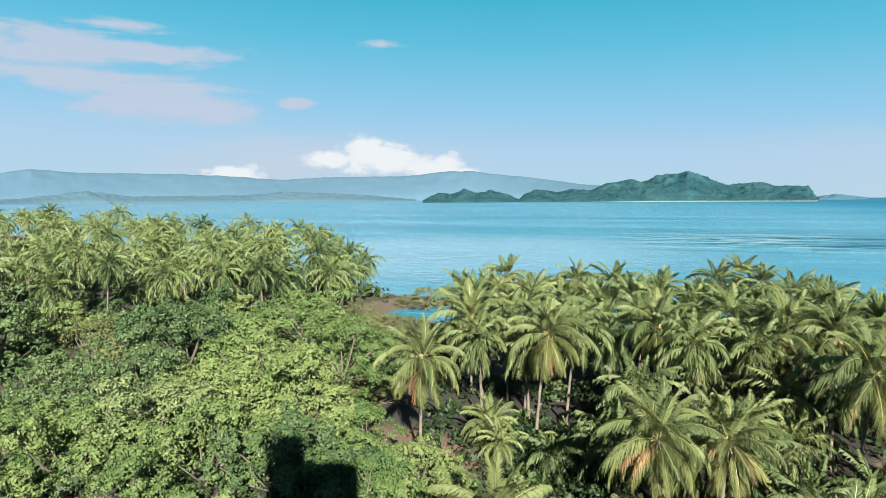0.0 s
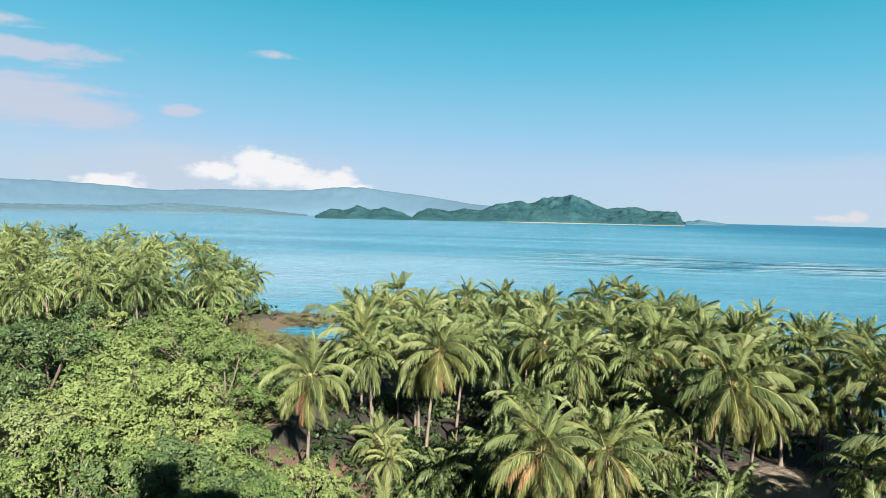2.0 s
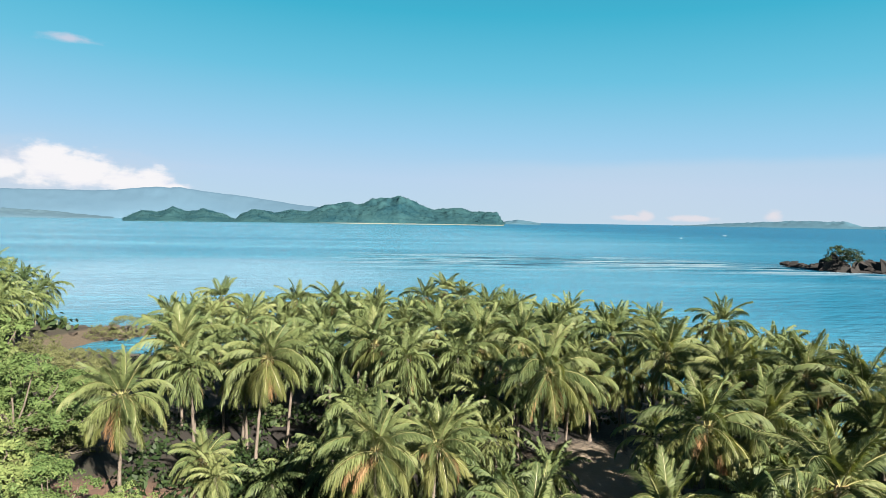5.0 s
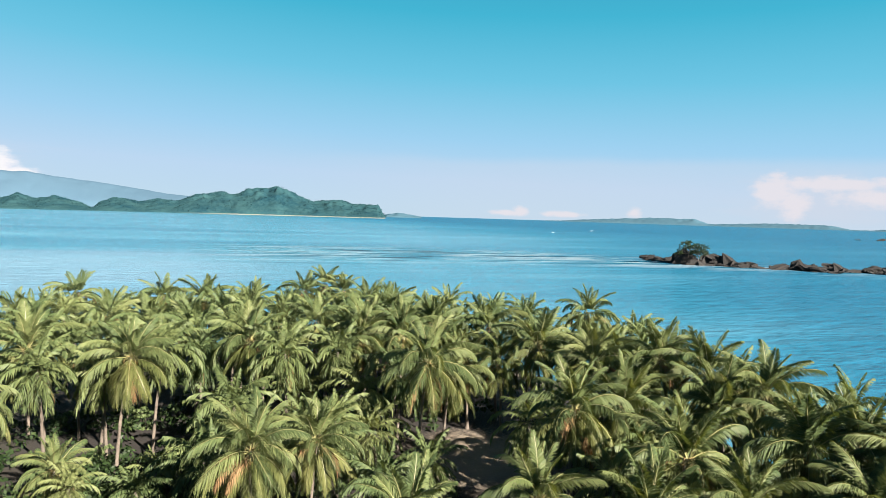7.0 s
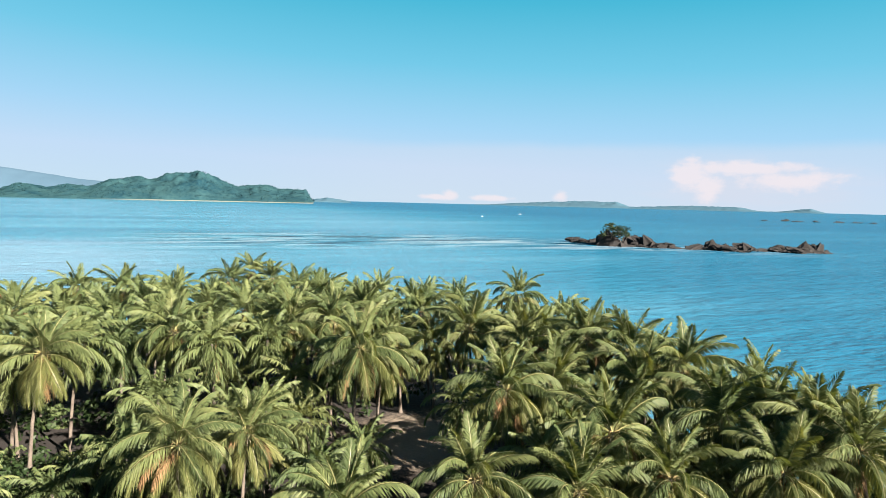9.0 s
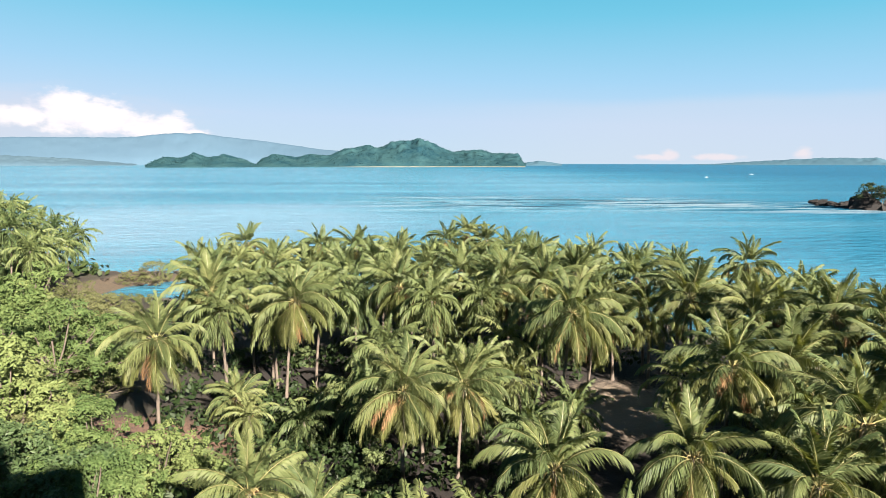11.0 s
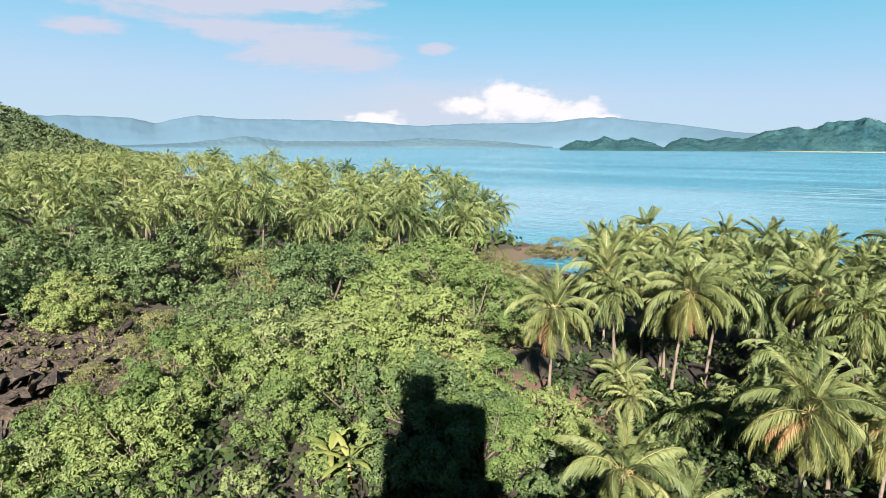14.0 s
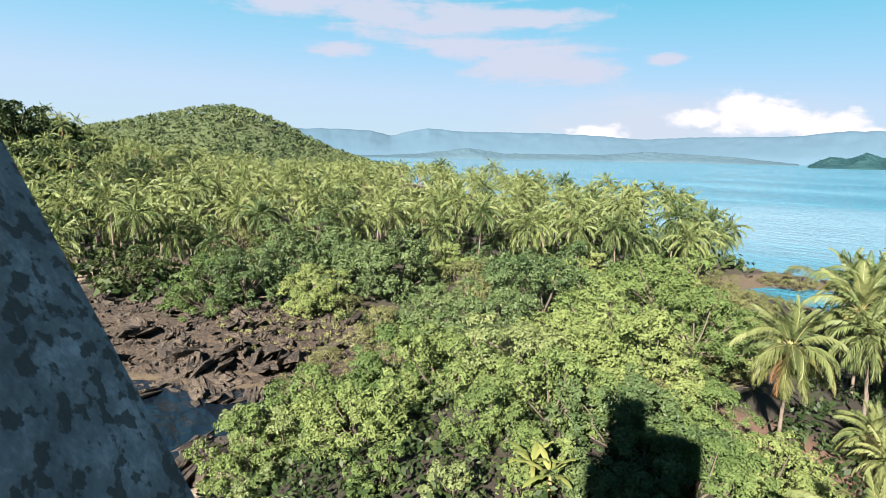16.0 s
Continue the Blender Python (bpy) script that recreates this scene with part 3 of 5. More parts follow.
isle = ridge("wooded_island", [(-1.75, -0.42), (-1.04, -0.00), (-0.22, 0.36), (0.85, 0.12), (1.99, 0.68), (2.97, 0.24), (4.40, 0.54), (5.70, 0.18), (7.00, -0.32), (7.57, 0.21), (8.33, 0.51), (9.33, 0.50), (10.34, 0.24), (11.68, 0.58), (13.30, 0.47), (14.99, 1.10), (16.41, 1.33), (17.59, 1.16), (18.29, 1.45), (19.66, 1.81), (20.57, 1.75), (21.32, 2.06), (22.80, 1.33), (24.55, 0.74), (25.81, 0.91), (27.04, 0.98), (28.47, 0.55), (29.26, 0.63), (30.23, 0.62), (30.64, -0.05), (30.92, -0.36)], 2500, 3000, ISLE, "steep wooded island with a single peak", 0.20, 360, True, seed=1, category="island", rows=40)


# ---------------------------------------------------------------- palms
def frond_shape(length, rise, sag, seed, leaflets=50, width=0.095, reach=1.0, hang=1.0, bar=True, twist=0.55):
    """One pinnate leaf that starts along +x at an angle of rise degrees and sags by sag degrees to its tip."""
    r = np.random.default_rng(seed)
    n = 9
    s = np.linspace(0, 1, n)
    ang = np.radians(rise - sag * s ** 1.25)
    step = length / (n - 1)
    px = np.concatenate([[0], np.cumsum(np.cos(ang[:-1]) * step)])
    pz = np.concatenate([[0], np.cumsum(np.sin(ang[:-1]) * step)])
    py = 0.16 * length * r.uniform(-0.8, 0.8) * s ** 2
    spine = np.stack([px, py, pz], 1)
    pieces = [tube(spine, np.linspace(0.045, 0.008, n), 3)] if bar else []
    u = np.tile(np.linspace(0.15, 0.985, leaflets), 2)
    side = np.repeat([-1.0, 1.0], leaflets)
    u = u + r.uniform(-0.008, 0.008, len(u))
    base = np.stack([np.interp(u, s, spine[:, i]) for i in range(3)], 1)
    a = np.interp(u, s, ang)
    nil = np.zeros(len(u))
    ahead = np.stack([np.cos(a), nil, np.sin(a)], 1)
    upward = np.stack([-np.sin(a), nil, np.cos(a)], 1)
    out = np.stack([nil, side, nil], 1)
    size = (reach * (0.30 + 0.70 * np.sin(np.pi * np.minimum(1, 0.18 + 0.80 * u)) ** 0.8) * r.uniform(0.82, 1.12, len(u)))[:, None]
    sweep = (0.55 + 0.65 * u + r.uniform(-0.10, 0.10, len(u)))[:, None]
    way = out * np.cos(sweep) + ahead * np.sin(sweep) + upward * (0.28 - 0.25 * u + r.uniform(-0.16, 0.16, len(u)))[:, None]
    way /= np.linalg.norm(way, axis=1, keepdims=True)
    fall = np.array([[0, 0, -1.0]]) * hang * size
    mid = base + way * size * 0.36 + fall * 0.07
    tip = base + way * size * 0.92 + fall * r.uniform(0.45, 0.95, (len(u), 1))
    turn = r.normal(0, twist, (len(u), 1))
    flat_way = ahead * 0.85 + upward * 0.25
    blade = flat_way * np.cos(turn) + np.cross(way, flat_way) * np.sin(turn)
    half = blade * (width * r.uniform(0.4, 0.58, (len(u), 1)))
    v = np.stack([base, mid - half, mid + half, tip], 1).reshape(-1, 3)
    pieces.append((v, [q for k in range(len(u)) for q in ((4 * k, 4 * k + 1, 4 * k + 2), (4 * k + 2, 4 * k + 1, 4 * k + 3))]))
    return join(pieces)


# from the upright young leaves of the heart to the hanging old ones
FORMS = [(84, 30, 3.9), (72, 58, 4.6), (58, 88, 4.9), (42, 108, 4.9), (22, 108, 4.7), (-4, 82, 4.4), (-34, 50, 4.1), (-62, 24, 3.8)]
HANG = [0.35, 0.55, 0.75, 0.95, 1.0, 0.9, 0.7, 0.5]


def frond_mesh(i, j):
    """A green frond with its pale midrib."""
    up, sag, L = FORMS[i]
    v, f = frond_shape(L, up, sag, 100 * i + j, 104, 0.095, 1.12, HANG[i], True, 0.4)
    return mesh_of("frond", v, f, [OLDFROND if i > 4 else FROND, RIB], False, [1] * 25 + [0] * (len(f) - 25))


FRONDS = [[frond_mesh(i, j) for j in range(3)] for i in range(len(FORMS))]
FRONDS_FAR = [[mesh_of("frond", *frond_shape(L, up, sag, 100 * i + j, 58, 0.165, 1.12, HANG[i], False, 0.4), OLDFROND if i > 4 else FROND) for j in range(3)] for i, (up, sag, L) in enumerate(FORMS)]
DRY = [mesh_of("dry_frond", *frond_shape(L, up, sag, 900 + i, 46, 0.12, 0.75, 0.9), DRYFROND) for i, (up, sag, L) in enumerate([(10, 100, 3.4), (-45, 42, 3.6), (-70, 18, 3.2)])]


def nut_mesh():
    bm = bmesh.new()
    bmesh.ops.create_icosphere(bm, subdivisions=1, radius=0.15)
    for q in bm.verts:
        q.co.z *= 1.25
    me = bpy.data.meshes.new("coconut")
    bm.to_mesh(me)
    bm.free()
    me.materials.append(NUT)
    return me


COCONUT = nut_mesh()
STALKS = mesh_of("fruit_stalk", *join([tube([(0, 0, 0.1), (0.3 * math.cos(a), 0.3 * math.sin(a), 0.22), (0.5 * math.cos(a), 0.5 * math.sin(a), -0.15), (0.52 * math.cos(a), 0.52 * math.sin(a), -0.75)],
                                            [0.05, 0.045, 0.035, 0.015], 4) for a in np.arange(6) * TAU / 6]), STALK, True)
PALM_LABEL = "tall coconut palm with feathery yellow-green fronds"


def palm(x, y, heart, size=1.0, seed=0, count=25, lean=None, group="palms of the grove", dry=2, old=1.0, label=PALM_LABEL):
    """A coconut palm whose crown has its heart at that height, standing on the ground below it."""
    r = np.random.default_rng(1000 + seed)
    a = r.uniform(0, TAU)
    off = r.uniform(0.3, 1.6) if lean is None else lean
    bx, by = x + off * math.cos(a), y + off * math.sin(a)
    bz = float(terrain(bx, by)) - 0.25
    thing = new("coconut_palm")
    thing.matrix_basis = pose(bx, by, bz)
    tagged(thing, label, "palm tree", group)
    s = np.linspace(0, 1, 12)
    bow = s ** 1.7
    line = np.stack([(x - bx) * bow, (y - by) * bow, (heart - bz) * s], 1)
    fat = 0.165 * size * (1 - 0.42 * s) + 0.16 * np.exp(-s * 16) + 0.012 * (np.arange(12) % 2)
    part("trunk", mesh_of("trunk", *tube(line, fat, 8), BARK, True), thing)
    top = Matrix.Translation((x - bx, y - by, heart - bz))
    turn = r.uniform(0, TAU)
    for k in range(count):
        age = (k + 0.5) / count
        i = min(7, int((age ** 0.92) * 8 * old + r.uniform(-0.4, 0.4)))
        i = max(0, i)
        spin = turn + k * 2.39996 + r.uniform(-0.15, 0.15)
        scale = size * r.uniform(0.88, 1.1)
        m = top @ Matrix.Rotation(spin, 4, "Z") @ Matrix.Translation((0.10, 0, 0.15 - 0.3 * age)) @ Matrix.Rotation(r.uniform(-0.14, 0.14), 4, "Y") @ Matrix.Rotation(r.uniform(-0.35, 0.35), 4, "X") @ Matrix.Diagonal((scale, scale, scale, 1))
        part("frond", (FRONDS if math.hypot(x, y) < 66 else FRONDS_FAR)[i][int(r.integers(3))], thing, "", m)
    for k in range(dry):
        spin = r.uniform(0, TAU)
        m = top @ Matrix.Rotation(spin, 4, "Z") @ Matrix.Translation((0.12, 0, -0.3)) @ Matrix.Diagonal((size, size, size, 1))
        part("frond", DRY[int(r.integers(3))], thing, "withered brown frond", m)
    bunch = part("fruit_stalk", STALKS, thing, "orange-brown hanging fruit stalks", top)
    for k in range(int(r.integers(5, 10))):
        b = r.uniform(0, TAU)
        part("coconut", COCONUT, bunch, "", Matrix.Translation((0.42 * math.cos(b), 0.42 * math.sin(b), -0.40 - r.uniform(0, 0.4))))
    return thing


# x, y, height of the heart, size
GROVE_A = [(9.533, 55.56, 12.5, 1), (-1.557, 46.68, 12.6, 0.82), (9.666, 94.25, 13.5, 1), (18.86, 87.16, 13.5, 1),
    (2.665, 84.6, 12, 1), (2.883, 65.32, 12, 1), (3.885, 51.65, 7, 0.75), (23.76, 85.91, 13, 1),
    (17.29, 66.7, 12, 1), (20.09, 57.64, 12.5, 1), (28.11, 79.98, 13.2, 1), (39.16, 88.71, 13, 1),
    (43.79, 91.01, 13.5, 1), (44.43, 86.06, 13, 1), (42.83, 75.88, 13, 1), (44.74, 72.93, 12.5, 1),
    (29.51, 63.68, 12.5, 1), (33.02, 57.99, 12.5, 1)]
GROVE_B = [(34.33, 53.26, 12.5, 1), (13.01, 36.91, 10.2, 0.92), (17.37, 36.95, 9.8, 0.85), (11.35, 79.53, 12.5, 1),
    (26.8, 66.37, 12, 1), (14.23, 71.98, 12, 1), (29.54, 42.05, 12.5, 1), (44.72, 51.89, 13, 1),
    (39.04, 54.73, 13, 1), (44.47, 44.18, 12.5, 1), (53.93, 45.82, 14.9, 0.8), (45.68, 37.9, 12, 1),
    (31.99, 28.06, 12.5, 1), (38.42, 62.51, 12.8, 1), (31.04, 55.89, 12, 1), (47.61, 32.26, 13.2, 1),
    (48.76, 28.4, 12.5, 1), (46.91, 22.69, 12.8, 1)]
GROVE_C = [(31.26, 19.13, 12.3, 1), (41.24, 16.99, 11.5, 1), (43.54, 15.06, 11.5, 1), (42.11, 11.73, 12, 1),
    (40.38, 9.163, 12, 1), (38.13, 28.74, 11.5, 1), (25.8, 17.6, 11, 0.85), (30.52, 15.15, 11.2, 0.8),
    (43.5, 24.31, 11.5, 1), (36.46, 11.65, 11, 0.85), (39.5, 49.5, 10.4, 0.95), (35.6, 46.8, 10.0, 0.9), (42.6, 47.5, 10.6, 0.95), (41.0, 53.5, 10.8, 1), (2.348, 27.57, 10.3, 0.7),
    (14.98, 22.49, 11.2, 0.74), (5.357, 28.73, 8, 0.6), (21.92, 21.21, 11.5, 0.8)]
GROVE = GROVE_A + GROVE_B + GROVE_C
for k, (x, y, h, size) in enumerate(GROVE):
    d = math.hypot(x, y)
    if h < 8 and d < 60:
        h, size = h - 1.3, size * 0.85
    if d > 75:
        h, size = h - 0.5, size * 0.88
    if x > 0.75 * y:
        h -= 0.5
    palm(x, y, h, size * (0.92 + 0.13 * ((k * 37) % 10) / 10), k, 33 if d < 60 else 29, dry=3 if d < 60 else 2)


def crown_shape(seed, fronds=25, leaflets=11, width=0.30):
    r = np.random.default_rng(seed)
    pieces = []
    for k in range(fronds):
        age = (k + 0.5) / fronds
        up, sag, L = FORMS[min(7, int(age ** 0.8 * 8))]
        v, f = frond_shape(L * r.uniform(0.85, 1.08), up + r.uniform(-10, 10), sag, seed * 50 + k, leaflets, width, 1.08, 0.85, False, 0.4)
        a = k * 2.39996 + r.uniform(-0.2, 0.2)
        c, s = math.cos(a), math.sin(a)
        pieces.append((v @ np.array([[c, s, 0], [-s, c, 0], [0, 0, 1]]), f))
    return join(pieces)


def skirt_shape(seed, leaflets=12, width=0.16):
    """Withered leaves that hang round the top of the trunk."""
    r = np.random.default_rng(seed + 300)
    pieces = []
    for k in range(4):
        v, f = frond_shape(r.uniform(2.4, 3.4), -50 - 9 * k, 34, seed * 70 + k, leaflets, width, 0.6, 0.8, False)
        a = k * 1.7 + r.uniform(-0.5, 0.5)
        c, s = math.cos(a), math.sin(a)
        pieces.append((v @ np.array([[c, s, 0], [-s, c, 0], [0, 0, 1]]) - (0, 0, 0.3), f))
    return join(pieces)


CROWNS = [mesh_of("crown", *crown_shape(s, 28, 16, 0.33), FARFROND) for s in range(5)]
NEARER = [mesh_of("crown", *crown_shape(s + 20, 28, 44, 0.18), FROND) for s in range(4)]
FULL = [mesh_of("crown", *crown_shape(s + 9, 28, 28, 0.23), FROND) for s in range(4)]
SKIRTS = [mesh_of("dry_frond", *skirt_shape(s), DRYFROND) for s in range(3)]
TRUNKS = []
for k in range(5):
    s = np.linspace(0, 1, 7)
    bend = (0.2 + 0.25 * k) * (s ** 1.7 - 1)
    TRUNKS.append(mesh_of("trunk", *tube(np.stack([bend * math.cos(k * 2.0), bend * math.sin(k * 2.0), (s - 1) * 14], 1), 0.165 - 0.07 * s, 6), BARK, True))


def far_palm(x, y, heart, size, k, crowns=None, group="palms of the far grove", label="coconut palm with a sunlit yellow-green crown"):
    """A palm too far off to tell its leaves apart; its origin is the heart, and the trunk goes into the soil."""
    thing = new("coconut_palm")
    z = float(terrain(x, y))
    thing.matrix_basis = pose(x, y, z)
    tagged(thing, label, "palm tree", group)
    rise = heart - z
    part("trunk", TRUNKS[k % 5], thing, "", Matrix.Translation((0, 0, rise)) @ Matrix.Diagonal((1, 1, (rise + 0.4) / 14, 1)))
    if k % 3 == 0:
        part("dry_fronds", SKIRTS[k % 3], thing, "withered brown hanging fronds", Matrix.Translation((0, 0, rise)) @ Matrix.Rotation(k * 1.1, 4, "Z") @ Matrix.Diagonal((size, size, size, 1)))
    part("crown", crowns[k % 4] if crowns else CROWNS[(k * 3 + 1) % 5], thing, "", Matrix.Translation((0, 0, rise)) @ Matrix.Rotation(k * 1.7, 4, "Z") @ Matrix.Diagonal((size, size, size, 1)))
    return thing


SHORE = [(-18.6, 150.9, 9.3), (-23.6, 158.3, 10.3), (-30.6, 167.2, 13.4), (-23.8, 138.0, 6.4),
    (-42.6, 185.2, 15.0), (-39.2, 155.1, 9.3), (-64.0, 205.3, 15.9), (-38.8, 113.6, 8.8),
    (-38.6, 134.6, 9.3), (-56.7, 170.9, 12.2), (-82.1, 214.8, 15.8), (-54.9, 139.6, 10.2),
    (-71.9, 154.0, 12.1), (-128.2, 248.9, 19.2), (-158.7, 254.6, 19.6), (-63.1, 107.9, 15.6),
    (-65.9, 106.2, 14.6), (-54.0, 112.7, 9.3), (-94.0, 176.5, 14.4), (-78.1, 184.1, 14.3),
    (-20.0, 146.6, 7.8), (-26.8, 162.8, 10.8), (-34.6, 171.5, 13.5), (-30.8, 146.8, 7.7),
    (-26.6, 139.5, 5.4), (-31.8, 136.3, 6.2), (-47.9, 178.7, 12.7)]
INLAND = [(-135.7, 133.0, 17.9), (-127.9, 96.1, 16.4), (-130.3, 74.3, 15.3), (-99.5, 83.7, 13.0),
    (-112.8, 74.2, 12.3), (-119.7, 127.7, 15.7), (-151.0, 78.1, 13.4), (-179.3, 109.4, 17.2),
    (-98.9, 68.0, 9.6), (-100.4, 74.5, 11.0), (-109.0, 103.1, 14.4), (-92.1, 105.4, 13.9),
    (-111.6, 56.3, 10.7)]
spots = []
for k, (x, y, h) in enumerate(SHORE + INLAND):
    far_palm(x, y, max(h, float(terrain(x, y)) + 4), 1.06 + 0.025 * (k % 8), k)
    spots.append((x, y))
# the rest of the far grove, spread over the land behind the cove
def scatter(count, bearings, ranges, gap, ok, taken, power=1.0):
    """Places on land within those bearings and ranges, gap(d) metres apart."""
    out, tries = [], 0
    while len(out) < count and tries < count * 60:
        tries += 1
        b = radians(rng.uniform(*bearings))
        d = ranges[0] * (ranges[1] / ranges[0]) ** (rng.uniform() ** power)
        x, y = d * math.sin(b), d * math.cos(b)
        if not ok(x, y, d):
            continue
        g = gap(d) ** 2
        if taken and min((x - p) ** 2 + (y - q) ** 2 for p, q in taken) < g:
            continue
        taken.append((x, y))
        out.append((x, y, d))
    return out


def behind_cove(x, y, d):
    return not ((x > -72 and y < 96) or (x < -40 and y < 50) or (x > -20 and y < 142)) and coast_gap(x, y) > 4


rows = scatter(480, (-68, -6), (112, 480), lambda d: 4.9 + d * 0.009, behind_cove, spots)
rows.sort(key=lambda q: q[2])
joined = []
for k, (x, y, d) in enumerate(rows):
    heart = float(terrain(x, y)) + rng.uniform(6.0, 13.0) + (1.5 if d > 220 else 0)
    size = rng.uniform(0.92, 1.26)
    if k < 16:
        far_palm(x, y, heart, size, k)
    else:
        joined.append((x, y, heart, size, k))
CROWN_PARTS = [crown_shape(s, 17, 8, 0.62) for s in range(4)]
CLOSER_PARTS = [crown_shape(s, 23, 12, 0.42) for s in range(4)]
DRY_PARTS = [skirt_shape(s, 6, 0.3) for s in range(3)]
pieces, slots = [], []
for x, y, heart, size, k in joined:
    c, s_ = math.cos(k * 1.7), math.sin(k * 1.7)
    spin = np.array([[c, s_, 0], [-s_, c, 0], [0, 0, 1]]) * size
    ground = float(terrain(x, y))
    for (v, f), slot in (((CLOSER_PARTS if k < 190 else CROWN_PARTS)[k % 4], 0), (DRY_PARTS[k % 3] if k % 3 == 0 else (np.zeros((0, 3)), []), 1),
                         (tube([(0.5, 0, (ground - 0.3 - heart) / size), (0.2, 0, (ground + 5 - heart) / size), (0, 0, 0)], [0.2, 0.15, 0.11], 4), 2)):
        pieces.append((v @ spin + (x, y, heart), f))
        slots += [slot] * len(f)
tagged(new("palm_grove", mesh_of("palm_grove", *join(pieces), [FARFROND, DRYFROND, BARK], False, slots)), "distant coconut palms with yellow-green crowns", "palm grove", kind="stuff")


# lower palms between the tall ones of the front grove
def front(x, y, d):
    open_way = 30 < d < 56 and 0.06 < x / y < 0.24 or 25 < d < 57 and 0.73 < x / y < 0.98
    return coast_gap(x, y) > 7 and not open_way and not (32.5 < x < 46 and 36 < y < 52)


held = [(q[0], q[1]) for q in GROVE]
for k, (x, y, d) in enumerate(scatter(76, (2.6, 76), (58, 112), lambda d: 3.7, front, held)):
    far_palm(x, y, min(float(terrain(x, y)) + rng.uniform(7.0, 9.8), 25 - d * 0.150), rng.uniform(0.8, 0.95), k, FULL, "palms of the grove", PALM_LABEL)
for k, (x, y, d) in enumerate(scatter(30, (4, 84), (37, 64), lambda d: 3.6, front, held)):
    far_palm(x, y, float(terrain(x, y)) + rng.uniform(3.2, 6.2), rng.uniform(0.7, 0.9), k, FULL, "palms of the grove", "young coconut palm in the shade of the grove")


for k, (x, y, d) in enumerate(scatter(18, (50, 78), (44, 72), lambda d: 2.8, lambda x, y, d: coast_gap(x, y) > 2, held)):
    far_palm(x, y, float(terrain(x, y)) + rng.uniform(4.5, 7.5), rng.uniform(0.8, 0.95), k, FULL, "palms of the grove", PALM_LABEL)


for k, (x, y, d) in enumerate(scatter(6, (3, 15), (45, 72), lambda d: 4.0, lambda x, y, d: True, held)):
    far_palm(x, y, float(terrain(x, y)) + rng.uniform(1.4, 2.4), rng.uniform(0.45, 0.6), k, FULL, "palms of the grove", "young coconut palm in the shade of the grove")


# mostly unseen palms beside and behind the tower, added to shade the grove
for k, (x, y, d) in enumerate(scatter(30, (58, 235), (11, 75), lambda d: 4.6, lambda x, y, d: coast_gap(x, y) > 4 and (d < 24 or x < y * 2.5 or y < 4) and abs(x + 2.5) > 6, held)):
    far_palm(x, y, float(terrain(x, y)) + rng.uniform(6.0, 9.0), rng.uniform(0.9, 1.05), k, CROWNS if x < 0 or y < -4 else NEARER if d < 34 else FULL, "palms of the grove", PALM_LABEL)


# near palms kept below the view, added to cast shade on the grove
for k, (x, y, d) in enumerate(scatter(26, (6, 84), (9, 24), lambda d: 3.2, lambda x, y, d: True, held)):
    far_palm(x, y, min(float(terrain(x, y)) + rng.uniform(9, 12), 19.0 - 0.46 * d), rng.uniform(0.9, 1.0), k + 7, NEARER, "palms of the grove", PALM_LABEL)


# low palms near the sight line, added to shade ground farther out
for k, (x, y, d) in enumerate(scatter(24, (1, 80), (24, 37), lambda d: 3.0, lambda x, y, d: not 0.73 < x / y < 0.98, held)):
    far_palm(x, y, min(float(terrain(x, y)) + rng.uniform(4.5, 8), 18.0 - 0.46 * d), rng.uniform(0.75, 0.95), k + 3, NEARER, "palms of the grove", "young coconut palm in the shade of the grove")


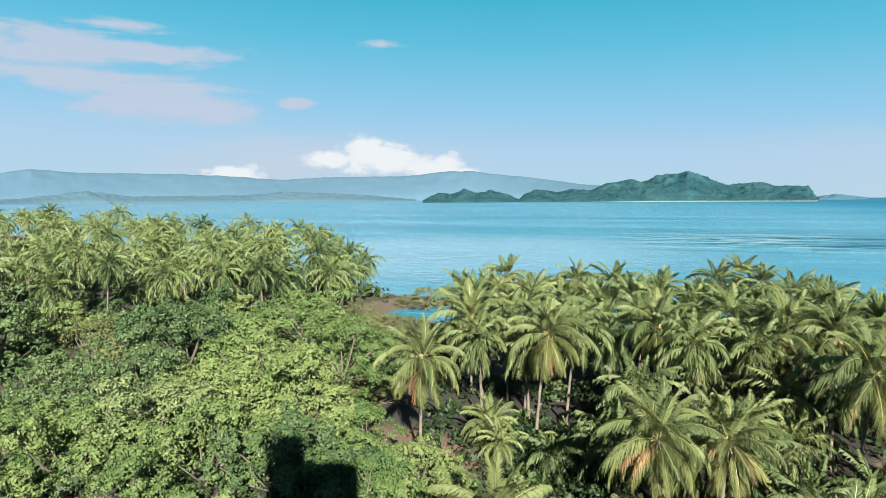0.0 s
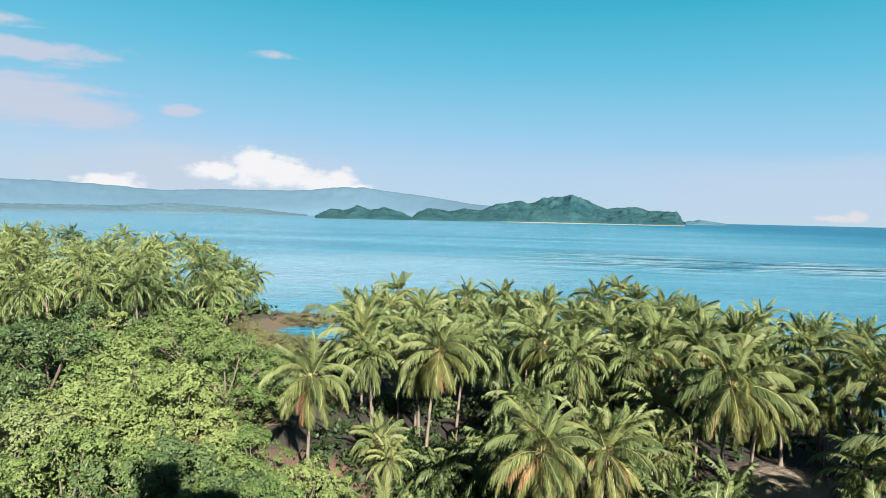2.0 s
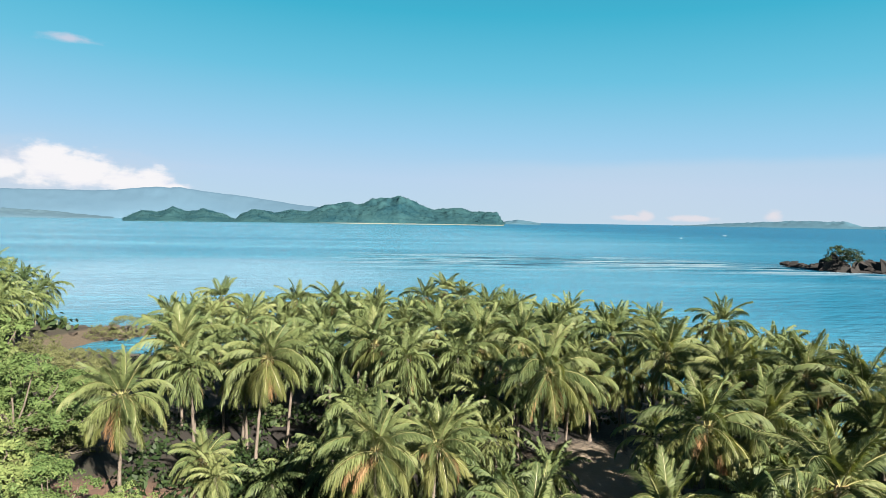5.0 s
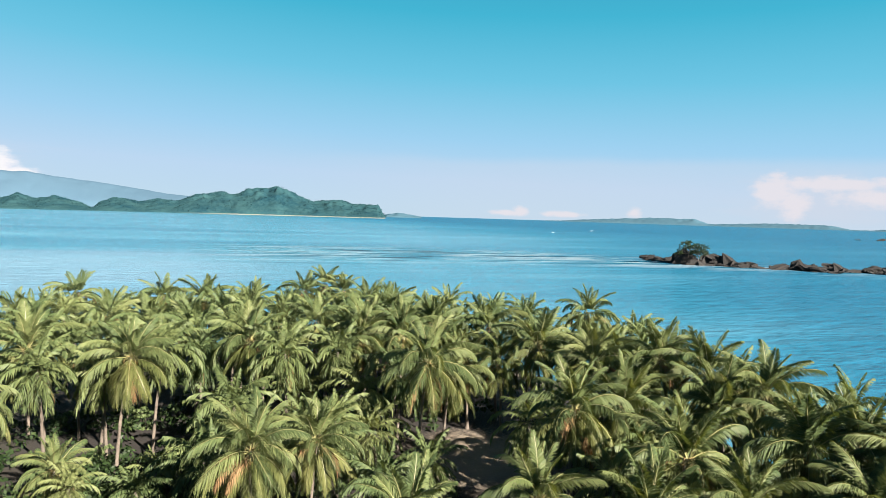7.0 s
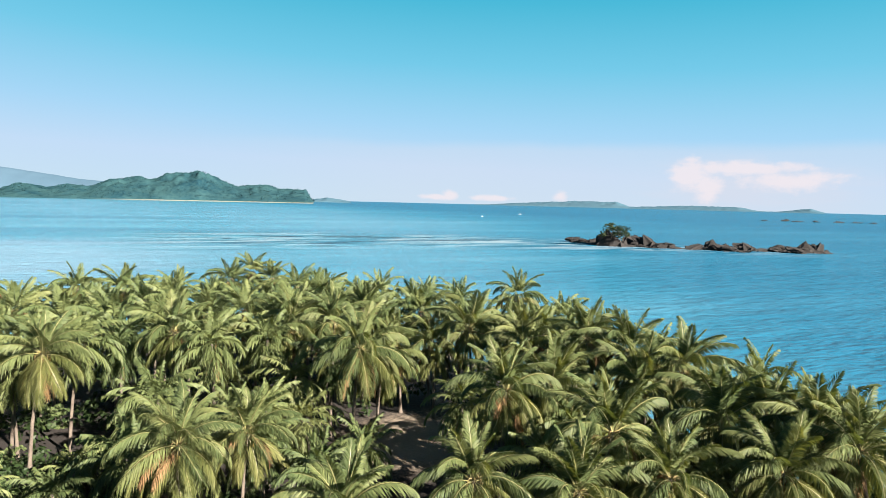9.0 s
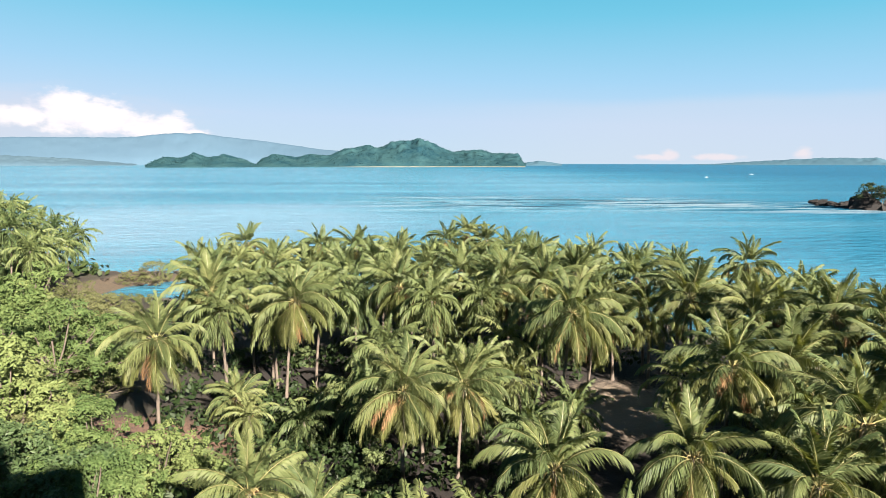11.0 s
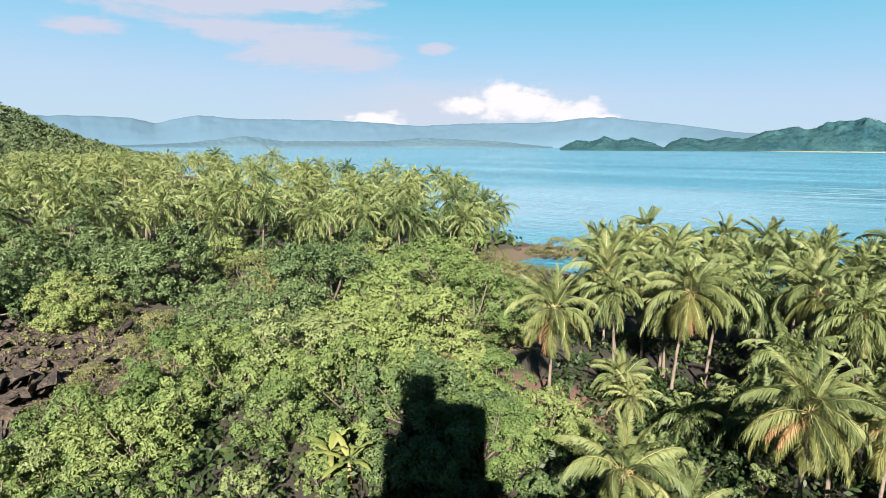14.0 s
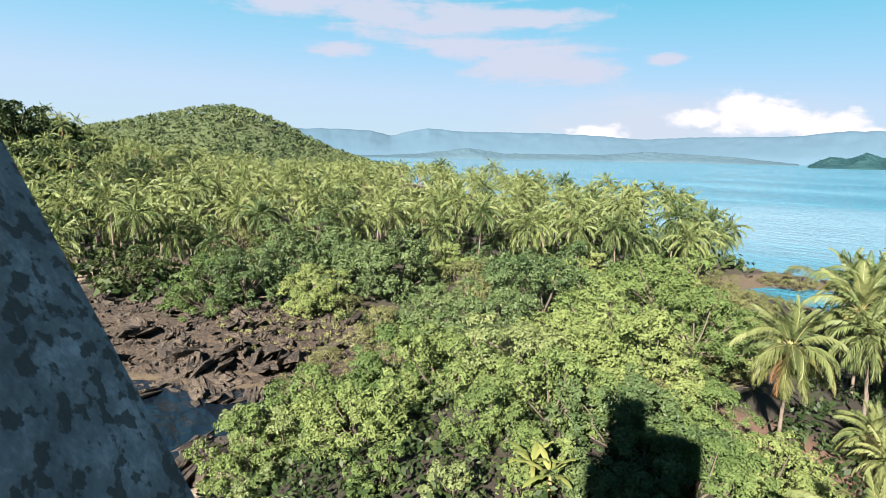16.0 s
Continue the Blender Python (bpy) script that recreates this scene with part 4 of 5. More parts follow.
# ---------------------------------------------------------------- broadleaf trees
def foliage(seed, leaves, lobes=22, flat=0.8, leaf=0.30, low=-0.42):
    """A crown of unit radius: leaves on the skins of tufts, tufts on the skins of lobes. Also gives the lobes."""
    r = np.random.default_rng(seed)
    c = r.normal(size=(lobes, 3))
    c /= np.linalg.norm(c, axis=1, keepdims=True)
    c[:, 2] = np.abs(c[:, 2]) * 1.2 + low
    c *= r.uniform(0.45, 0.95, (lobes, 1))
    c[:, 2] *= flat
    hem = np.arange(7) * TAU / 7 + r.uniform(0, 0.5, 7)
    c[:7] = np.stack([np.cos(hem) * 0.68, np.sin(hem) * 0.68, np.full(7, -0.40)], 1) * r.uniform(0.85, 1.1, (7, 1))
    rad = r.uniform(0.17, 0.34, lobes)
    tufts = 11
    t = r.normal(size=(lobes, tufts, 3))
    t[..., 2] += 0.45
    t /= np.linalg.norm(t, axis=2, keepdims=True)
    hubs = (c[:, None] + t * (rad[:, None] * r.uniform(0.7, 1.25, (lobes, tufts)))[..., None] * np.array([1, 1, 0.75])).reshape(-1, 3)
    small = (rad[:, None] * r.uniform(0.22, 0.5, (lobes, tufts))).ravel()
    which = r.choice(len(hubs), leaves, p=small ** 2 / (small ** 2).sum())
    n = r.normal(size=(leaves, 3)) + t.reshape(-1, 3)[which] * 0.8
    n[:, 2] += 0.35
    n /= np.linalg.norm(n, axis=1, keepdims=True)
    p = hubs[which] + n * (small[which] * r.uniform(0.7, 1.15, leaves))[:, None] * np.array([1.1, 1.1, 0.8])
    face = n + r.normal(scale=0.38, size=n.shape) + np.array([0, 0, 0.2])
    face /= np.linalg.norm(face, axis=1, keepdims=True)
    side = np.cross(face, r.normal(size=n.shape))
    side /= np.linalg.norm(side, axis=1, keepdims=True)
    fore = np.cross(side, face)
    L = leaf * r.uniform(0.65, 1.35, leaves)[:, None]
    v = np.stack([p - fore * L * 0.5, p + side * L * 0.25 + face * L * 0.05, p + fore * L * 0.5 - face * L * 0.1, p - side * L * 0.25 + face * L * 0.05], 1).reshape(-1, 3)
    i = np.arange(leaves)[:, None] * 4
    f = np.concatenate([i + np.array([[0, 1, 2]]), i + np.array([[0, 2, 3]])])
    return v, f, c, rad


def limbs(c, rad, foot):
    """Trunk and boughs from the foot to the lobes."""
    hub = np.array([0, 0, -0.45])
    mid = (hub + foot) / 2 + np.array([0.05, -0.03, 0])
    pieces = [tube([foot, mid, hub, hub + (0, 0, 0.15)], [0.040, 0.032, 0.028, 0.014], 7)]
    for k in range(len(c)):
        end = c[k] * 0.97 + np.array([0, 0, rad[k] * 0.35])
        bendy = (hub + c[k]) / 2 + np.array([0.04 * math.sin(k * 2.1), 0.04 * math.cos(k * 1.3), -0.05])
        pieces.append(tube([hub, bendy, c[k], end], [0.020, 0.015, 0.009, 0.003], 5))
    return join(pieces)


def tree_design(seed, leaves, lobes, leaf, mat, flat=0.72):
    v, f, c, rad = foliage(seed, leaves, lobes, flat, leaf)
    return mesh_of("crown", v, f, mat), mesh_of("trunk", *limbs(c, rad, np.array([0.0, 0.0, -1.6])), WOOD, True)


BRIGHT = [tree_design(20 + k, 12000, 24, 0.058, LEAF, 0.95) for k in range(4)]
DARK = [tree_design(40 + k, 11000, 22, 0.058, DARKLEAF, 0.9) for k in range(3)]
BUSHES = [tree_design(80 + k, 3800, 13, 0.10, LEAF if k % 2 == 0 else DARKLEAF, 0.85) for k in range(4)]
CLUMPS = [tree_design(90 + k, 3200, 16, 0.085, DEEPSHADELEAF) for k in range(3)]
PALE = [tree_design(60 + k, 3200, 16, 0.070, SCRUBLEAF, 0.7) for k in range(3)]


def tree(name, x, y, z, r_, design, k, label, category, group):
    ground = float(terrain(x, y))
    z = max(z, ground + 0.45 * r_)
    thing = new(name)
    thing.matrix_basis = pose(x, y, ground - 0.2)
    tagged(thing, label, category, group)
    crown, trunk = design
    m = Matrix.Translation((0, 0, z - ground)) @ Matrix.Rotation(k * 2.4, 4, "Z") @ Matrix.Diagonal((r_, r_, r_, 1))
    part("crown", crown, thing, "", m)
    part("trunk", trunk, thing, "", m)
    return thing


TREES = [(-15.1, 53.9, 9.3, 5.6, 1.0), (-28.3, 68.4, 11.6, 6.6, 1.0), (-14.6, 68.5, 11.8, 5.5, 1.0), (-26.9, 55.8, 7.4, 5.5, 0.0),
    (-58.4, 78.7, 9.3, 8.0, 0.0), (-72.5, 74.6, 9.2, 8.0, 0.0), (-70.1, 59.6, 6.9, 6.0, 0.0), (-73.5, 55.3, 6.2, 5.0, 1.0),
    (-60.1, 64.2, 5.9, 5.0, 1.0), (-35.9, 60.1, 6.8, 5.0, 1.0), (-16.6, 47.2, 8.8, 4.6, 1.0), (-10.3, 46.9, 8.6, 4.4, 1.0),
    (-9.7, 59.2, 9.2, 4.6, 1.0), (-19.6, 40.5, 7.9, 4.4, 1.0), (-23.6, 38.3, 7.3, 4.2, 1.0), (-27.8, 36.7, 6.6, 4.2, 1.0),
    (-29.7, 32.5, 6.4, 4.2, 1.0), (-32.2, 30.0, 5.5, 4.0, 1.0), (-24.1, 29.4, 6.4, 3.8, 1.0), (-31.2, 26.6, 5.7, 3.4, 1.0),
    (-14.0, 35.3, 7.4, 3.6, 1.0), (-9.0, 34.9, 8.4, 4.0, 1.0), (-5.0, 33.6, 8.1, 3.2, 1.0), (-5.2, 39.7, 7.3, 3.0, 1.0),
    (-1.6, 39.0, 7.0, 2.8, 1.0), (-7.2, 29.1, 8.1, 3.0, 0.0), (-8.5, 71.5, 6.3, 4.0, 1.0), (-15.5, 30.3, 6.7, 2.6, 1.0)]
for k, (x, y, z, r_, b) in enumerate(TREES):
    dz = r_ * (0.05 + 0.22 * ((k * 5) % 3 - 1))
    tree("broadleaf_tree", x, y, z - dz, r_ * 1.12, BRIGHT[k % 4] if b and k % 4 != 1 else DARK[k % 3], k,
         "leafy tree with a bright green rounded crown" if b and k % 4 != 1 else "leafy tree with a dark glossy green crown", "tree", "trees below the tower")
for k, (x, y, z, r_) in enumerate([(-273.4, 123.4, 37.9, 16.0), (-285.9, 143.8, 31.2, 12.0), (-228.0, 125.0, 25.4, 8.0), (-194.5, 122.8, 20.1, 7.0),
    (-173.6, 99.4, 19.1, 6.0), (-235.0, 111.3, 23.1, 10.0), (-95.9, 57.8, 8.2, 5.5), (-201.9, 147.4, 23.0, 7.0),
    (-160.1, 102.3, 14.9, 6.0), (-106.2, 157.5, 8.5, 7.0), (-88.9, 94.8, 15.8, 4.0)]):
    tree("broadleaf_tree", x, y, z - 0.3 * r_, r_ * 1.1, CLUMPS[k % 3], k + 5, "large dark green tree above the palms", "tree", "trees among the palms")
for k, (x, y, d) in enumerate(scatter(16, (-62, -14), (125, 300), lambda d: 5.5, behind_cove, [])):
    r_ = rng.uniform(3.0, 5.0)
    tree("broadleaf_tree", x, y, float(terrain(x, y)) + rng.uniform(3.5, 7.0), r_, CLUMPS[k % 3], k, "dark green tree half hidden among the palms", "tree", "trees among the palms")
for k, (x, y, z, r_) in enumerate([(-47.8, 61.6, 3.2, 3.2), (-46.9, 57.3, 2.5, 2.4), (-39.9, 55.0, 3.9, 2.6), (-43.7, 76.4, 8.5, 4.0),
    (-39.8, 74.0, 7.6, 3.0), (-40.6, 41.4, 4.5, 2.6), (-40.6, 44.2, 5.1, 2.6), (-8.4, 46.2, 8.6, 2.2),
    (-11.4, 95.3, 2.7, 3.0), (-9.1, 107.6, 2.3, 2.0), (-92.5, 73.3, 10.6, 3.0), (-88.5, 74.9, 9.6, 3.0),
    (-3.7, 140.0, 3.6, 3.4), (-8.4, 139.7, 2.5, 2.2), (-6.7, 61.6, 6.6, 2.6), (-55.9, 65.4, 3.7, 2.6),
    (-7.9, 94.7, 4.0, 3.0), (-12.4, 111.3, 2.1, 2.2), (-6.2, 99.8, 3.0, 1.8), (-15.9, 118.9, 0.4, 3.0),
    (-6.1, 81.8, 5.0, 2.6)]):
    tree("shrub", x, y, z - 0.3 * r_, r_ * 1.1, PALE[k % 3], k, "pale olive shrub with thin dry leaves", "shrub", "shrubs by the shore")


# ---------------------------------------------------------------- woods on the hills
def woods(name, points, size, label, mat=HILL, blades=26, leaf=1.0):
    """Far tree crowns, each a tuft of leaf clumps."""
    r = np.random.default_rng(5)
    n = len(points)
    c = np.repeat(np.asarray(points, float), blades, 0)
    big = np.repeat(size * r.uniform(0.7, 1.3, n), blades)
    d = r.normal(size=(n * blades, 3))
    d[:, 2] = np.abs(d[:, 2]) * 0.9
    d /= np.linalg.norm(d, axis=1, keepdims=True)
    p = c + d * (big * r.uniform(0.5, 1.0, len(big)))[:, None]
    face = d + r.normal(scale=0.4, size=d.shape)
    face /= np.linalg.norm(face, axis=1, keepdims=True)
    side = np.cross(face, r.normal(size=d.shape))
    side /= np.linalg.norm(side, axis=1, keepdims=True)
    fore = np.cross(side, face)
    L = (big * leaf * r.uniform(0.3, 0.65, len(big)))[:, None]
    v = np.stack([p - fore * L, p + side * L * 0.55, p + fore * L, p - side * L * 0.55], 1).reshape(-1, 3)
    i = np.arange(len(c))[:, None] * 4
    f = i + np.array([[0, 1, 2, 3]])
    return tagged(new(name, mesh_of(name, v, f, mat)), label, "forest", kind="stuff")


pts = []
while len(pts) < 13000:
    b, d = radians(rng.uniform(-73, -36)), rng.uniform(360, 1050)
    x, y = d * math.sin(b), d * math.cos(b)
    if rng.uniform() > d / 1050:
        continue
    pts.append((x, y))
p = np.array(pts)
keep = inland(p[:, 0], p[:, 1]) > 4
p = p[keep]
z = terrain(p[:, 0], p[:, 1]) + rng.uniform(3, 8, len(p))
woods("hill_forest", np.column_stack([p, z]), 3.5, "dense green forest of palms and trees on the hill", HILL, 11, 0.85)
pts = []
while len(pts) < 700:
    b, d = radians(rng.uniform(-84, -60)), rng.uniform(190, 420)
    pts.append((d * math.sin(b), d * math.cos(b)))
p = np.array(pts)
# the shadow on the ridge is put in by the darkened leaf colour
woods("ridge_forest", np.column_stack([p, terrain(p[:, 0], p[:, 1]) + rng.uniform(3, 8, len(p))]), 4.5, "dark green forest on the near ridge, shadow in its colour", DEEPSHADELEAF, 60, 0.5)


def clothe(land, name, count, size, mat, label, blades=6):
    """Tree crowns all over a distant slope."""
    r = np.random.default_rng(31)
    q = np.array([k.co[:] for k in land.data.vertices])
    q = q[q[:, 2] > 4]
    q = q[r.integers(0, len(q), count)] + r.normal(0, 3, (count, 3)) * (1, 1, 0) - (0, 0, 2.5)
    woods(name, q, size, label, mat, blades, 0.6)


# crowns share the island's haze-tinted colours
clothe(isle, "island_forest", 5500, 5.5, ISLE, "dense forest over the distant island, tinted blue-green for haze", 9)


def undergrowth(name, count, bearings, ranges, ok, size, mat, label, blades=34, leaf=0.45):
    q = [(x, y, float(terrain(x, y)) + 0.3) for x, y, d in scatter(count, bearings, ranges, lambda d: 1.3, ok, [], 0.8)]
    return woods(name, q, size, label, mat, blades, leaf)


# darkened leaves paint the shade below the palms
undergrowth("far_undergrowth", 1000, (-70, -5), (95, 380), lambda x, y, d: behind_cove(x, y, d), 2.6, DEEPSHADELEAF, "dense undergrowth beneath the far palms, darkened for shade", 26, 0.5)
undergrowth("grove_undergrowth", 700, (-2, 88), (22, 115), lambda x, y, d: front(x, y, d), 1.2, DEEPSHADELEAF, "undergrowth beneath the palms, darkened for their shade", 38, 0.42)


def slope(x, y, d):
    return coast_gap(x, y) > 4 and not (x < -36 and y < 62) and not (x > -7 and y > 42) and not (x < -60 and y < 72)


held = [(q[0], q[1]) for q in TREES]
for k, (x, y, d) in enumerate(scatter(54, (-58, 1), (26, 84), lambda d: 3.2, slope, held, 0.8)):
    r_ = rng.uniform(1.4, 2.6)
    z = float(terrain(x, y)) + r_ * rng.uniform(0.3, 0.6)
    tree("bush", x, y, z, r_, BUSHES[k % 4], k, "low leafy green bush on the slope", "bush", "bushes on the slope")
for k, (x, y, d) in enumerate(scatter(34, (-54, -8), (74, 122), lambda d: 4.0, lambda x, y, d: slope(x, y, d) and y > 66 and x < -16, held)):
    r_ = rng.uniform(2.8, 4.4)
    z = float(terrain(x, y)) + r_ * rng.uniform(0.7, 1.1)
    tree("broadleaf_tree", x, y, z, r_, BUSHES[1 if k % 3 else 2], k, "dark green tree between cove and palms", "tree", "trees behind the cove")
# dark clumps stand in for the black shade in the gaps
undergrowth("slope_undergrowth", 700, (-58, 4), (20, 84), slope, 1.0, DEEPSHADELEAF, "undergrowth below the trees, darkened for their shade", 38, 0.40)
undergrowth("way_undergrowth", 90, (3, 15), (24, 58), lambda x, y, d: True, 1.1, DEEPSHADELEAF, "dark undergrowth filling shaded gaps between the palms", 80, 0.32)


# dark-leaved bushes stand in for palm shade on this open ground
for k, (x, y, d) in enumerate(scatter(26, (2.5, 17), (33, 70), lambda d: 2.4, lambda x, y, d: True, [])):
    r_ = rng.uniform(1.1, 2.0)
    tree("bush", x, y, float(terrain(x, y)) + r_ * 0.4, r_, BUSHES[1 + 2 * (k % 2)], k, "dark leafy bush in the shade of the palms", "bush", "bushes under the palms")


def banana_plant(x, y, size, k):
    """A clump of broad ribbed leaves on a short false stem."""
    thing = new("banana_plant")
    ground = float(terrain(x, y))
    thing.matrix_basis = pose(x, y, ground - 0.1, 0, 0, k * 50)
    tagged(thing, "young banana plant with broad pale green leaves", "plant", "banana plants")
    part("stem", mesh_of("stem", *tube([(0, 0, 0), (0.03, 0, size * 0.4), (0, 0.03, size * 0.75)], [0.13, 0.11, 0.07], 7), STALK, True), thing)
    for j in range(9):
        a, rise = j * 2.4, radians(72 - 7 * j)
        v, f = [], []
        px, pz, ang = 0.0, size * 0.7, rise
        for i in range(9):
            u = i / 8
            wide = 0.20 * size * math.sin(math.pi * (0.06 + 0.90 * u)) ** 0.7 * (1 + 0.12 * math.sin(i * 2.3 + j)) if i > 1 else 0.03
            for side, drop in ((-1, 0.18), (0, 0.0), (1, 0.18)):
                qx, qy, qz = px, side * wide * 0.5, pz - drop * wide + (0.03 * math.sin(i * 3.1 + side) if side else 0)
                v.append((qx * math.cos(a) - qy * math.sin(a), qx * math.sin(a) + qy * math.cos(a), qz))
            px += math.cos(ang) * size * 0.13
            pz += math.sin(ang) * size * 0.13
            ang -= 0.13 + 0.05 * u
        for i in range(8):
            f += [(3 * i, 3 * i + 1, 3 * i + 4, 3 * i + 3), (3 * i + 1, 3 * i + 2, 3 * i + 5, 3 * i + 4)]
        part("leaf", mesh_of("leaf", v, f, BANANA, True), thing)


banana_plant(-10.6, 27.0, 1.75, 0)
banana_plant(-11.8, 27.6, 1.6, 1)


undergrowth("dry_grass", 500, (-62, -2), (40, 150), lambda x, y, d: coast_gap(x, y) > 4 and -24 < x < 6 and 88 < y < 134, 0.5, SCRUBLEAF, "pale dry grass and weeds above the shore", 50, 0.5)


undergrowth("cove_grass", 300, (-52, -28), (58, 90), lambda x, y, d: -64 < x < -36 and 46 < y < 68 and coast_gap(x, y) > 7, 0.55, SCRUBLEAF, "tan dry grass and low scrub above the rocks", 40, 0.5)


# ---------------------------------------------------------------- rocks
def rock_mesh(seed, stretch, mat=ROCK, plates=6):
    """A crag of broken plates, one leaning on the next along the rock's layers."""
    r = np.random.default_rng(seed)
    pieces = []
    for k in range(plates):
        bm = bmesh.new()
        long, high, thick = r.uniform(0.4, 0.9), r.uniform(0.3, 0.7), r.uniform(0.16, 0.34)
        shift = (k + 0.5) / plates * 2 - 1
        for j in range(15):
            q = Vector(r.uniform(-1, 1, 3))
            q = q / max(abs(q.x), abs(q.y), abs(q.z)) * r.uniform(0.82, 1.0)
            bm.verts.new((q.x * long, q.y * thick, q.z * high))
        hull = bmesh.ops.convex_hull(bm, input=bm.verts)
        bmesh.ops.delete(bm, geom=list({g for g in hull["geom_interior"] if isinstance(g, bmesh.types.BMVert)}), context="VERTS")
        bmesh.ops.subdivide_edges(bm, edges=bm.edges[:], cuts=1, use_grid_fill=True)
        for q in bm.verts:
            q.co += q.co.normalized() * (0.26 * noise.fractal(q.co * 4.0 + Vector((seed * 3.1 + k, 0, 0)), 0.8, 2.0, 3))
        bm.verts.index_update()
        lean = Matrix.Translation((r.uniform(-0.35, 0.35), shift * 0.85, r.uniform(-0.3, 0.15) - 0.25 * abs(shift))) @ Matrix.Rotation(0.8 + r.uniform(-0.35, 0.35), 4, "X") @ Matrix.Rotation(r.uniform(-0.4, 0.4), 4, "Y") @ Matrix.Rotation(r.uniform(-0.3, 0.3), 4, "Z")
        pieces.append((np.array([(lean @ q.co)[:] for q in bm.verts]) * stretch, [tuple(q.index for q in g.verts) for g in bm.faces]))
        bm.free()
    return mesh_of("rock", *join(pieces), mat)


SEAROCKS = [rock_mesh(k + 30, (1.3, 0.7, 0.5 + 0.08 * (k % 4)), SEAROCK) for k in range(7)]
ROCKS = [rock_mesh(k, (1.35, 0.6 + 0.08 * (k % 3), 0.5 + 0.08 * (k % 4))) for k in range(7)]


def lie(x, y, z, size, k, turn, tall):
    """How a rock lies: turned about its layers and tipped a little."""
    spin = turn if turn is not None else k * 1.9
    return Matrix.Translation((x, y, z)) @ Matrix.Rotation(spin, 4, "Z") @ Matrix.Rotation(0.3 * math.sin(k * 1.7), 4, "Y") @ Matrix.Rotation(0.25 * math.cos(k * 2.3), 4, "X") @ Matrix.Diagonal((size, size, size * tall, 1))


def rock(x, y, z, size, k, group, label, turn=None, tall=1.0, stock=None):
    ob = new("rock", (stock or ROCKS)[k % 7])
    ob.matrix_basis = lie(x, y, z, size, k, turn, tall)
    return tagged(ob, label, "rock", group)


def moved(me, m):
    """The points and faces of a mesh, moved to their place."""
    a = np.array(m)
    v = np.array([q.co[:] for q in me.vertices]) @ a[:3, :3].T + a[:3, 3]
    return v, [tuple(q.vertices) for q in me.polygons]


for k, (x, y, z, size, tall) in enumerate([(-61, 43, 0.9, 3.6, 1.0), (-64.5, 45, 1.0, 3.4, 0.9), (-58, 44.5, 1.2, 3.0, 0.9), (-51.5, 40.5, 0.1, 2.3, 0.7), (-54.5, 40, 0.1, 2.6, 0.6),
                                           (-48.5, 41.5, 0.1, 2.0, 0.6), (-44.5, 33, 0.0, 2.2, 0.9), (-43.5, 30.5, 0.2, 2.0, 0.9), (-71, 52, 1.6, 3.4, 0.8), (-80, 51, 1.4, 3.8, 0.9)]):
    rock(x, y, z, size, k + 2, "rocks of the cove", "large dark layered outcrop at the water's edge", 2.5 + 0.25 * math.sin(k * 2), tall)
made, tries, ledges = 0, 0, []
while made < 270 and tries < 20000:
    tries += 1
    x, y = rng.uniform(-112, -40), rng.uniform(26, 72)
    d = coast_gap(x, y)
    if not -3.0 < d < 25 or (x > -46 and y > 46):
        continue
    if y > 66 and x > -70:
        continue
    size = (0.8 + 2.8 * rng.uniform() ** 2.2) * (1.0 if d < 12 else 0.75)
    turn, tall = 2.6 + rng.uniform(-0.8, 0.8), rng.uniform(0.45, 1.0)
    z = float(terrain(x, y)) + 0.05 * size
    if made < 190:
        rock(x, y, z, size, made, "rocks of the cove", "dark craggy split boulder on the rocky shore", turn, tall)
    else:
        ledges.append(moved(ROCKS[made % 7], lie(x, y, z, size, made, turn, tall)))
    made += 1
tagged(new("rock_ledges", mesh_of("rock_ledges", *join(ledges), ROCK)), "low dark broken ledges of the rocky shore", "rocks", kind="stuff")
shards = []
while len(shards) < 4200:
    x, y = rng.uniform(-112, -38), rng.uniform(26, 74)
    d = coast_gap(x, y)
    if not -1.5 < d < 26 or (x > -44 and y > 46) or (y > 60 and x > -70 and d > 12):
        continue
    size = 0.18 + 0.55 * rng.uniform() ** 2
    c = np.array([x, y, float(terrain(x, y)) + 0.05])
    q = rng.normal(size=(6, 3)) * np.array([0.75, 0.5, 0.4]) * size
    top, bot = int(np.argmax(q[:, 2])), int(np.argmin(q[:, 2]))
    ring_ = sorted((i for i in range(6) if i not in (top, bot)), key=lambda i: math.atan2(q[i, 1], q[i, 0]))
    shards.append((q + c, [t for j in range(4) for t in ((ring_[j], ring_[(j + 1) % 4], top), (ring_[(j + 1) % 4], ring_[j], bot))]))
tagged(new("rock_rubble", mesh_of("rock_rubble", *join(shards), ROCK)), "loose dark rubble between the rocks of the cove", "rubble", kind="stuff")
for k in range(110):
    x, y = rng.uniform(-22, 8), rng.uniform(138, 156)
    if abs(coast_gap(x, y)) < 6:
        rock(x, y, max(0.0, float(terrain(x, y))), rng.uniform(0.6, 1.5), k, "rocks of the spit", "brown weed-covered reef rock", None, 0.6)


# ---------------------------------------------------------------- rocky islet
ISLET = [(341, 236, 4, 1.0), (338, 226, 7, 1.1), (337, 215, 9, 1.2), (337, 205, 12, 1.6), (341, 198, 10, 2.1), (344, 190, 9, 1.9), (346, 184, 6, 1.2), (350, 178, 6, 1.2),
         (354, 170, 8, 1.3), (360, 163, 6, 1.0), (364, 157, 7, 1.4), (368, 150, 7, 1.0), (376, 146, 7, 1.7), (381, 141, 6, 1.0), (386, 136, 5, 0.9), (390, 128, 8, 1.0), (397, 122, 7, 2.2), (399, 118, 7, 2.0), (400, 112, 6, 1.0), (363, 144, 6, 0.6)]
